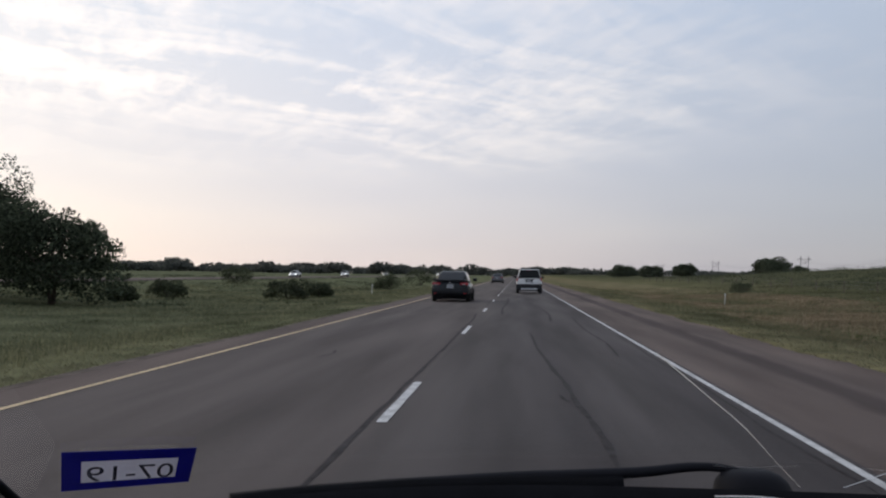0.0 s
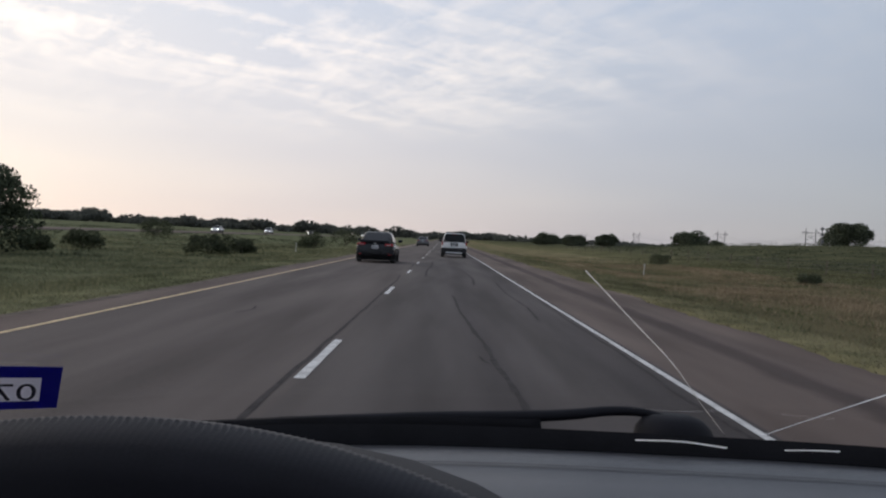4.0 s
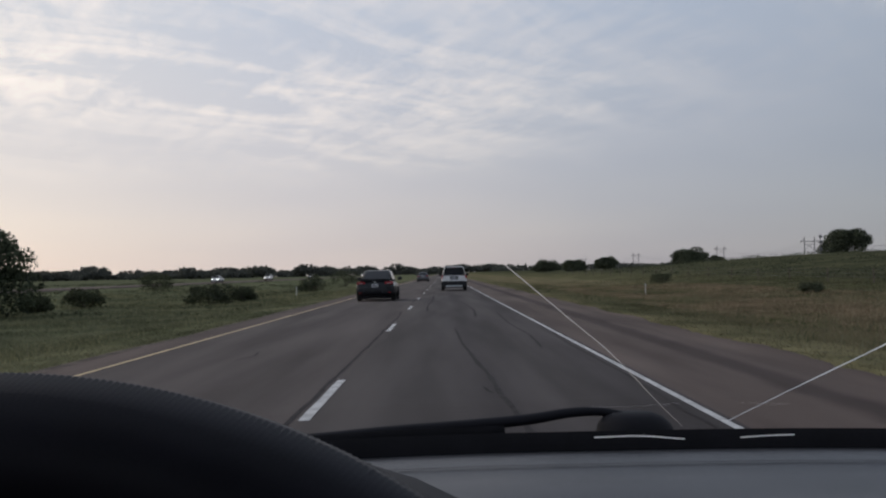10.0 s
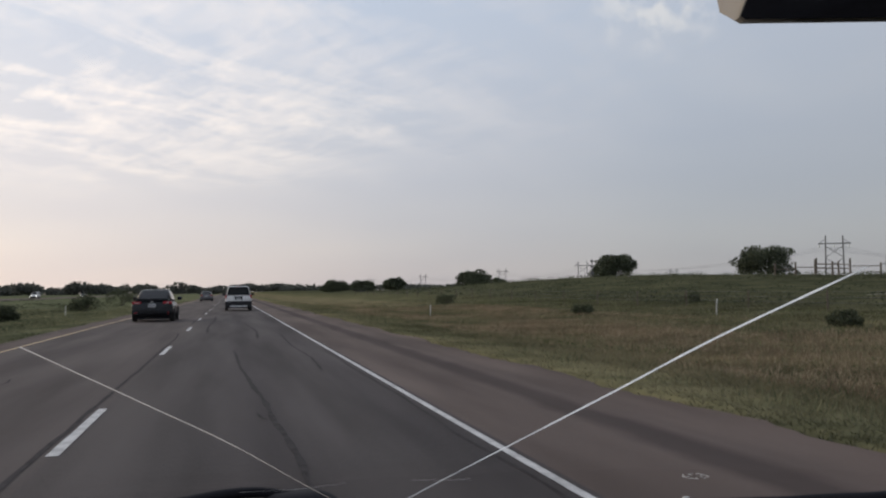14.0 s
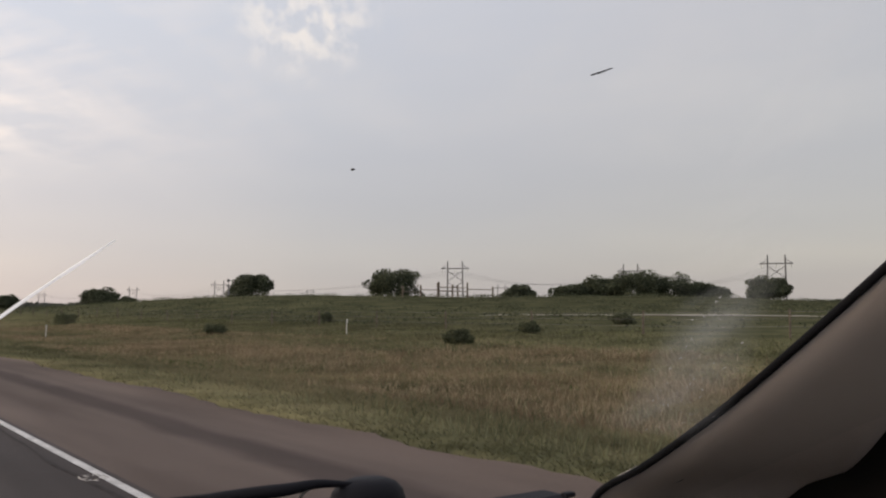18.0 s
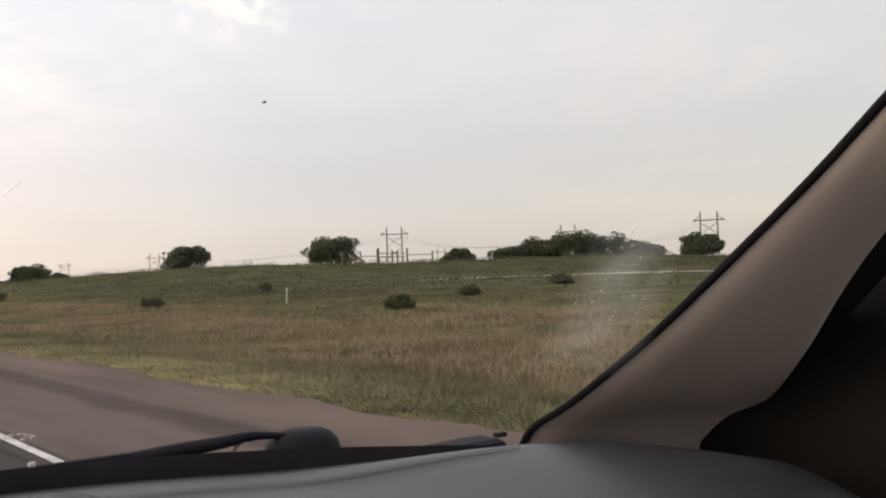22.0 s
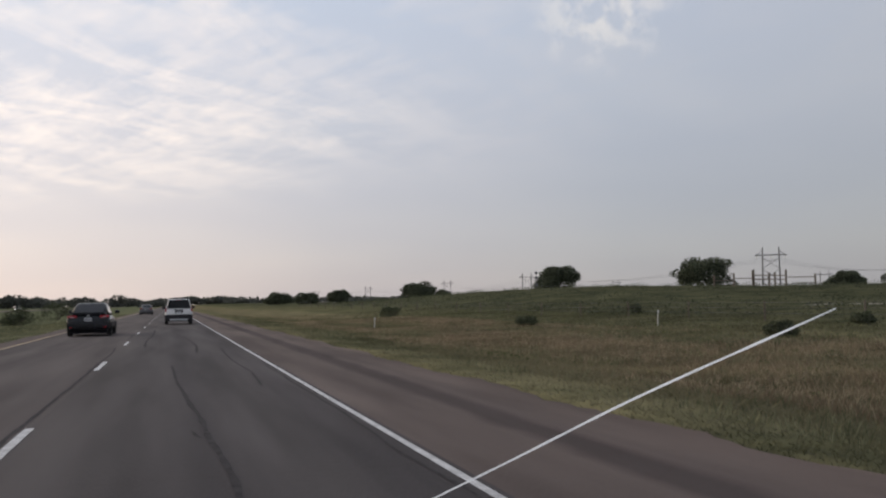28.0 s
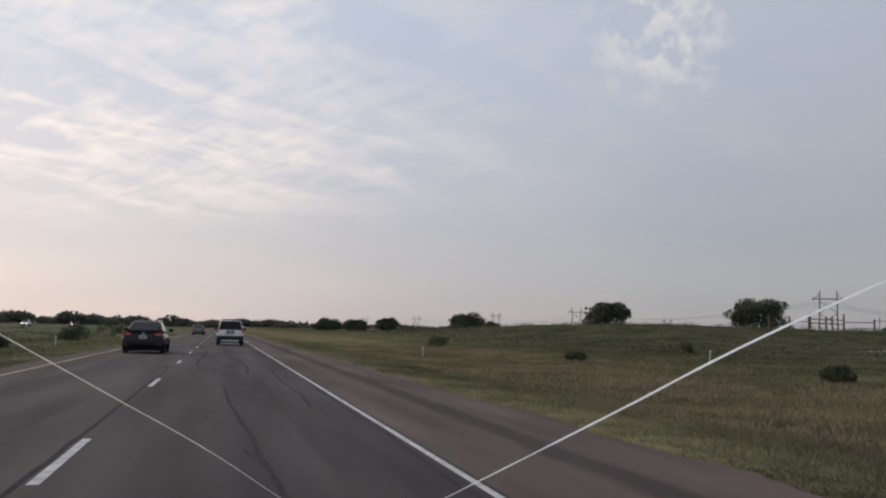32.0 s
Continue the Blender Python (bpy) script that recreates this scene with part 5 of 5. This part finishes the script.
pts = smooth_line([(0.06, 0.947, 1.128), (-0.03, 0.943, 1.126), (-0.14, 0.925, 1.124), (-0.26, 0.890, 1.120), (-0.34, 0.85, 1.118)], 6)
vv, ff = tube(pts, 0.0115, 6, 0.9)
mesh_object("blade", vv, ff, BLACK_RUBBER, wiper_a, True, "black rubber wiper blade")
pts = smooth_line([(0.735, 0.795, 1.143), (0.705, 0.802, 1.146), (0.675, 0.810, 1.143), (0.625, 0.840, 1.136), (0.555, 0.876, 1.124), (0.46, 0.905, 1.120)], 6)
vv, ff = tube(pts, [0.0028 + 0.0042 * min(1, i / 14) for i in range(len(pts))], 8, 0.9)
mesh_object("arm", vv, ff, BLACK_PLASTIC, wiper_b, True)
pts = smooth_line([(0.640, 0.835, 1.133), (0.56, 0.872, 1.127), (0.45, 0.905, 1.123), (0.342, 0.922, 1.121), (0.245, 0.928, 1.121)], 6)
vv, ff = tube(pts, 0.0110, 6, 0.9)
mesh_object("blade", vv, ff, BLACK_RUBBER, wiper_b, True, "black rubber wiper blade")
part("arm_rivet", box((0.006, 0.004, 0.004), (0.536, 0.868, 1.139), 0.001), MARKER, wiper_b, "pale rivet")
vv, ff = tube(smooth_line([(0.705, 0.80, 1.146), (0.690, 0.802, 1.140), (0.683, 0.803, 1.128)], 4), 0.0016, 5)
mesh_object("hose", vv, ff, CRACK_DULL, wiper_b, label="thin pale washer hose")


# dash
def dash_z(x, y):
    b = base_y(x)
    s = max(0.0, b - 0.03 - y)
    z = 1.112 + 0.004 * math.sin(min(1, s / 0.08) * math.pi)
    bump = math.exp(-((x - 0.345) / 0.17) ** 4)
    z += 0.030 * bump * smoothstep(0.17, 0.38, s)
    z += 0.030 * smoothstep(0.66, 0.84, x) * smoothstep(-0.08, 0.10, s)
    # the driver's side rolls down towards the instruments
    d = max(0.0, 0.76 - y)
    z -= (1 - smoothstep(0.13, 0.29, x)) * (1.0 * d * d if d < 0.12 else 0.0144 + 0.24 * (d - 0.12))
    drop = max(0.0, 0.40 - y)
    z -= 2.6 * drop ** 2 + 0.25 * drop
    side = max(0.0, x - 0.86)
    z -= 0.15 * side + 3 * side ** 2
    return z


xs = [-0.54 + 1.50 * i / 70 for i in range(71)]
rows = []
for j in range(40):
    r = []
    for x in xs:
        y0 = base_y(min(x, 0.87)) - 0.022
        y = y0 + (0.12 - y0) * j / 39
        r.append((x, y, dash_z(x, y)))
    rows.append(r)
rows.insert(0, [(p[0], p[1] + 0.001, p[2] - 0.002) for p in rows[0]])
rows.insert(0, [(p[0], p[1] + 0.004, p[2] - 0.03) for p in rows[0]])
dash = ribbon("dashboard", rows, DASH_GREY, car, "grey grained vinyl dashboard top")
seam = [(x, base_y(x) - 0.095) for x in [-0.20 + 1.00 * i / 40 for i in range(41)]]


def groove(points, w, label=""):
    pts = [Vector((x, y, dash_z(x, y) + 0.0014)) for x, y in points]
    vv = []
    for i, p in enumerate(pts):
        d = (pts[min(i + 1, len(pts) - 1)] - pts[max(i - 1, 0)]).normalized()
        s = Vector((d.y, -d.x, 0)).normalized()
        vv += [p - s * w, p + s * w]
    ff = [(2 * i, 2 * i + 1, 2 * i + 3, 2 * i + 2) for i in range(len(pts) - 1)]
    mesh_object("seam", vv, ff, DASH_DARK, dash, label=label)


groove(seam, 0.0014, "dark seam across the dashboard")
groove([(p.x, p.y) for p in smooth_line([(0.522, 0.795, 0), (0.538, 0.768, 0), (0.551, 0.718, 0), (0.562, 0.657, 0), (0.562, 0.577, 0), (0.556, 0.45, 0)], 6)], 0.0012, "dark seam of the airbag panel")
# black arched display in the middle of the dash
rows = []
for j in range(15):
    t = j / 14
    y = 0.522 - 0.26 * t
    r = []
    for i in range(31):
        u = -1 + 2 * i / 30
        x = 0.322 + 0.132 * u
        yy = y - 0.070 * abs(u) ** 2.6 * (1 - t)
        r.append((x, yy, dash_z(x, yy) + 0.003 + 0.003 * (1 - t) * (1 - abs(u) ** 4)))
    rows.append(r)
ribbon("display_hood", rows, DISPLAY_BLACK, dash, "black arched recess of the centre display")

# instrument binnacle and steering wheel
rings = []
for y, k in ((0.66, 0.70), (0.58, 0.93), (0.48, 1.0), (0.36, 0.99)):
    rings.append([(-0.150 + math.cos(a) * 0.225 * k, y, 1.075 + max(-0.06, math.sin(a) * 0.112 * k)) for a in [2 * math.pi * i / 28 for i in range(28)]])
vv, ff = loft(rings)
mesh_object("binnacle", vv, ff, BLACK_PLASTIC, car, True, "black instrument binnacle")
WC, WR, TILT = Vector((-0.109, 0.146, 1.090)), 0.190, radians(25)
wheel_root = empty("steering_wheel", "", "", at=WC)
wheel_root.parent = car
wheel_root.rotation_euler = (radians(90) - TILT, 0, 0)
tagged(wheel_root, "black leather covered steering wheel")
rings = []
N = 1400
for i in range(N + 1):
    a = math.pi + 2 * math.pi * i / N
    r = 0.0205 * (1 + 0.010 * (1 if i % 2 else -1))
    rings.append([((WR - 0.0205 + math.cos(b) * r) * math.sin(a), (WR - 0.0205 + math.cos(b) * r) * math.cos(a), math.sin(b) * r * 1.15) for b in [2 * math.pi * k / 12 for k in range(12)]])
vv, ff = loft(rings, False)
mesh_object("rim", vv, ff, WHEEL_SKIN, wheel_root, True, "ribbed black leather rim")
part("hub", box((0.250, 0.230, 0.055), (0, -0.015, -0.060), 0.024, segments=4), RECESS, wheel_root, "black airbag pad")
for a in (95, -95, 200, 160):
    d = Vector((math.sin(radians(a)), math.cos(radians(a)), 0))
    part("spoke", rod(d * 0.06 + Vector((0, 0, -0.02)), d * (WR - 0.02), 0.018, 0.013), BLACK_PLASTIC, wheel_root)
part("column", rod((0, 0, -0.03), (0, -0.06, -0.32), 0.045), BLACK_PLASTIC, wheel_root)


# pillars, roof, doors
def pillar(mirror):
    def X(x):
        return x if not mirror else 2 * 0.232 - x
    edge = smooth_line([(x - 0.0045, y + 0.002, z + 0.0065) for x, y, z in ((0.876, 0.652, 1.096), (0.862, 0.618, 1.131), (0.852, 0.562, 1.160), (0.846, 0.510, 1.192), (0.845, 0.458, 1.229), (0.845, 0.352, 1.314), (0.845, 0.267, 1.388), (0.835, 0.12, 1.49), (0.80, -0.04, 1.565))], 5)
    cover = ((0.0, 0.0, 0.0), (0.0015, -0.009, 0.002), (0.007, -0.018, 0.003), (0.016, -0.026, 0.003), (0.027, -0.033, 0.002), (0.039, -0.038, -0.001), (0.052, -0.040, -0.004), (0.064, -0.038, -0.007), (0.075, -0.032, -0.009), (0.084, -0.022, -0.011), (0.088, -0.010, -0.012), (0.06, 0.0, -0.01), (0.03, 0.02, 0.0))
    # black bar: the door frame, and the pillar's outer shade built as dark shape
    frame_shade_bar = ((0.040, -0.016, -0.008), (0.082, -0.030, -0.010), (0.100, -0.032, -0.012), (0.12, -0.02, -0.02), (0.10, 0.01, -0.01), (0.045, 0.004, -0.01))

    def lofted(section, foot_low, foot_high, inner, spread, pull):
        rings = []
        for i, e in enumerate(edge):
            w = 1 - smoothstep(foot_low, foot_high, e.z)
            rings.append([(X(e.x + dx + (spread * w if dx > inner else 0)), e.y + dy - (pull * w if inner < dx < 0.1 else 0), e.z + dz - (0.02 if i == 0 else 0)) for dx, dy, dz in section])
        vv, ff = loft(rings)
        return vv, ([q[::-1] for q in ff] if mirror else ff)

    vv, ff = lofted(cover, 1.05, 1.34, 0.035, 0.170, 0.055)
    p = mesh_object("windscreen_pillar", vv, ff, BEIGE, car, True, "beige fabric covered windscreen pillar")
    vv, ff = lofted(frame_shade_bar, 1.08, 1.40, 0.06, 0.15, 0.0)
    mesh_object("door_frame_and_shade", vv, ff, DOOR_DARK, p, True, "black door frame, also standing in for the pillar's shaded outer side")
    vv, ff = tube([(X(e.x - 0.0005), e.y - 0.0015, e.z) for e in edge], 0.0030, 6)
    mesh_object("pillar_seal", vv, ff, BLACK_RUBBER, p, True, "black rubber seal")


pillar(False)
pillar(True)
side_x = 1.03
verts = [(side_x, 0.72, 0.75), (side_x, 0.72, 1.12), (side_x, 0.52, 1.22), (side_x, 0.33, 1.37), (side_x, 0.06, 1.53), (side_x, 0.02, 1.505), (side_x, 0.384, 1.2205), (side_x, 0.384, 1.199), (side_x, -1.2, 1.19), (side_x, -1.2, 0.75)]
for s in (0, 1):
    vv = [((p[0] + d) if not s else 2 * 0.232 - p[0] - d, p[1], p[2]) for d in (0, 0.012) for p in verts]
    k = len(verts)
    ff = [tuple(range(k)), tuple(range(2 * k - 1, k - 1, -1))] + [(i, (i + 1) % k, k + (i + 1) % k, k + i) for i in range(k)]
    door = mesh_object("front_door", vv, ff, DOOR_DARK, car, label="black door panel with mirror corner")
    x = side_x + 0.14 if not s else 2 * 0.232 - side_x - 0.14
    part("side_mirror", box((0.17, 0.11, 0.13), (x, 0.36, 1.122), 0.035), BLACK_PLASTIC, car, "black door mirror shell")
ribbon("headliner", [[(x, y, z) for x in (-0.36, -0.1, 0.25, 0.55, 0.82)] for y, z in ((0.075, 1.545), (-0.1, 1.60), (-0.6, 1.62), (-1.25, 1.58))], BEIGE, car, "beige fabric headliner")
# added unseen behind the lens, kept low so rear light reaches the pillars
part("unseen_rear_panel", box((1.5, 0.06, 0.56), (0.232, -1.28, 0.92), 0.02), DASH_DARK, car, "unseen dark panel in place of seat backs, open above for light")
part("cabin_floor", box((1.5, 2.1, 0.05), (0.232, -0.25, 0.55), 0.01), BLACK_PLASTIC, car, "dark carpeted floor")
part("firewall", box((1.5, 0.05, 0.55), (0.232, 0.80, 0.82), 0.01), BLACK_PLASTIC, car, "black bulkhead under the dash")

# rear view mirror
mirror = empty("rear_view_mirror", "", "", at=(0.318, 0.368, 1.428))
mirror.parent = car
mirror.rotation_euler = (radians(12), radians(3), radians(-24))
tagged(mirror, "beige framed rear view mirror with dark glass")
outline = [(-0.032, -0.0315), (-0.0305, -0.0325), (0.0215, -0.0325), (0.0240, -0.0310), (0.0375, -0.007), (0.0380, -0.002), (0.034, 0.016), (0.029, 0.022), (-0.010, 0.022), (-0.0175, 0.017), (-0.0215, 0.000)]
vv, ff = loft([[(x * kx, y, z * kz + dz) for x, z in outline] for y, kx, kz, dz in ((-0.0125, 1.0, 1.0, 0.0), (-0.0110, 1.03, 1.02, 0.0), (0.006, 1.12, 0.90, 0.0), (0.012, 1.13, 0.84, 0.002), (0.038, 1.10, 0.70, 0.004), (0.040, 1.02, 0.66, 0.004), (0.050, 0.6, 0.4, 0.004))])
mesh_object("shell", vv, ff, BEIGE_SHELL, mirror, False, "beige plastic mirror shell")
vv, ff = loft([[(x * 0.985, y, z * 0.985) for x, z in outline] for y in (-0.0140, -0.0130)])
mesh_object("glass", vv, ff, BLACK_PLASTIC, mirror, False, "dark dimmed mirror glass")
part("stalk", rod((0, 0.03, 0.01), (0.0, 0.05, 0.05), 0.009), BLACK_PLASTIC, mirror)

# closed lower body, out of the lens's sight
part("lower_body", box((1.62, 3.0, 0.42), (0.232, -0.30, 0.46), 0.08), CLADDING, car, "dark lower body")
for wx in (-0.50, 0.96):
    for wy in (0.75, -1.35):
        wheel(car, wx, wy, 0.31, 0.20)
part("trim_clip", box((0.011, 0.007, 0.004), (0.842, 0.640, 1.134), 0.001), BLACK_PLASTIC, car, "small black clip at the pillar foot")
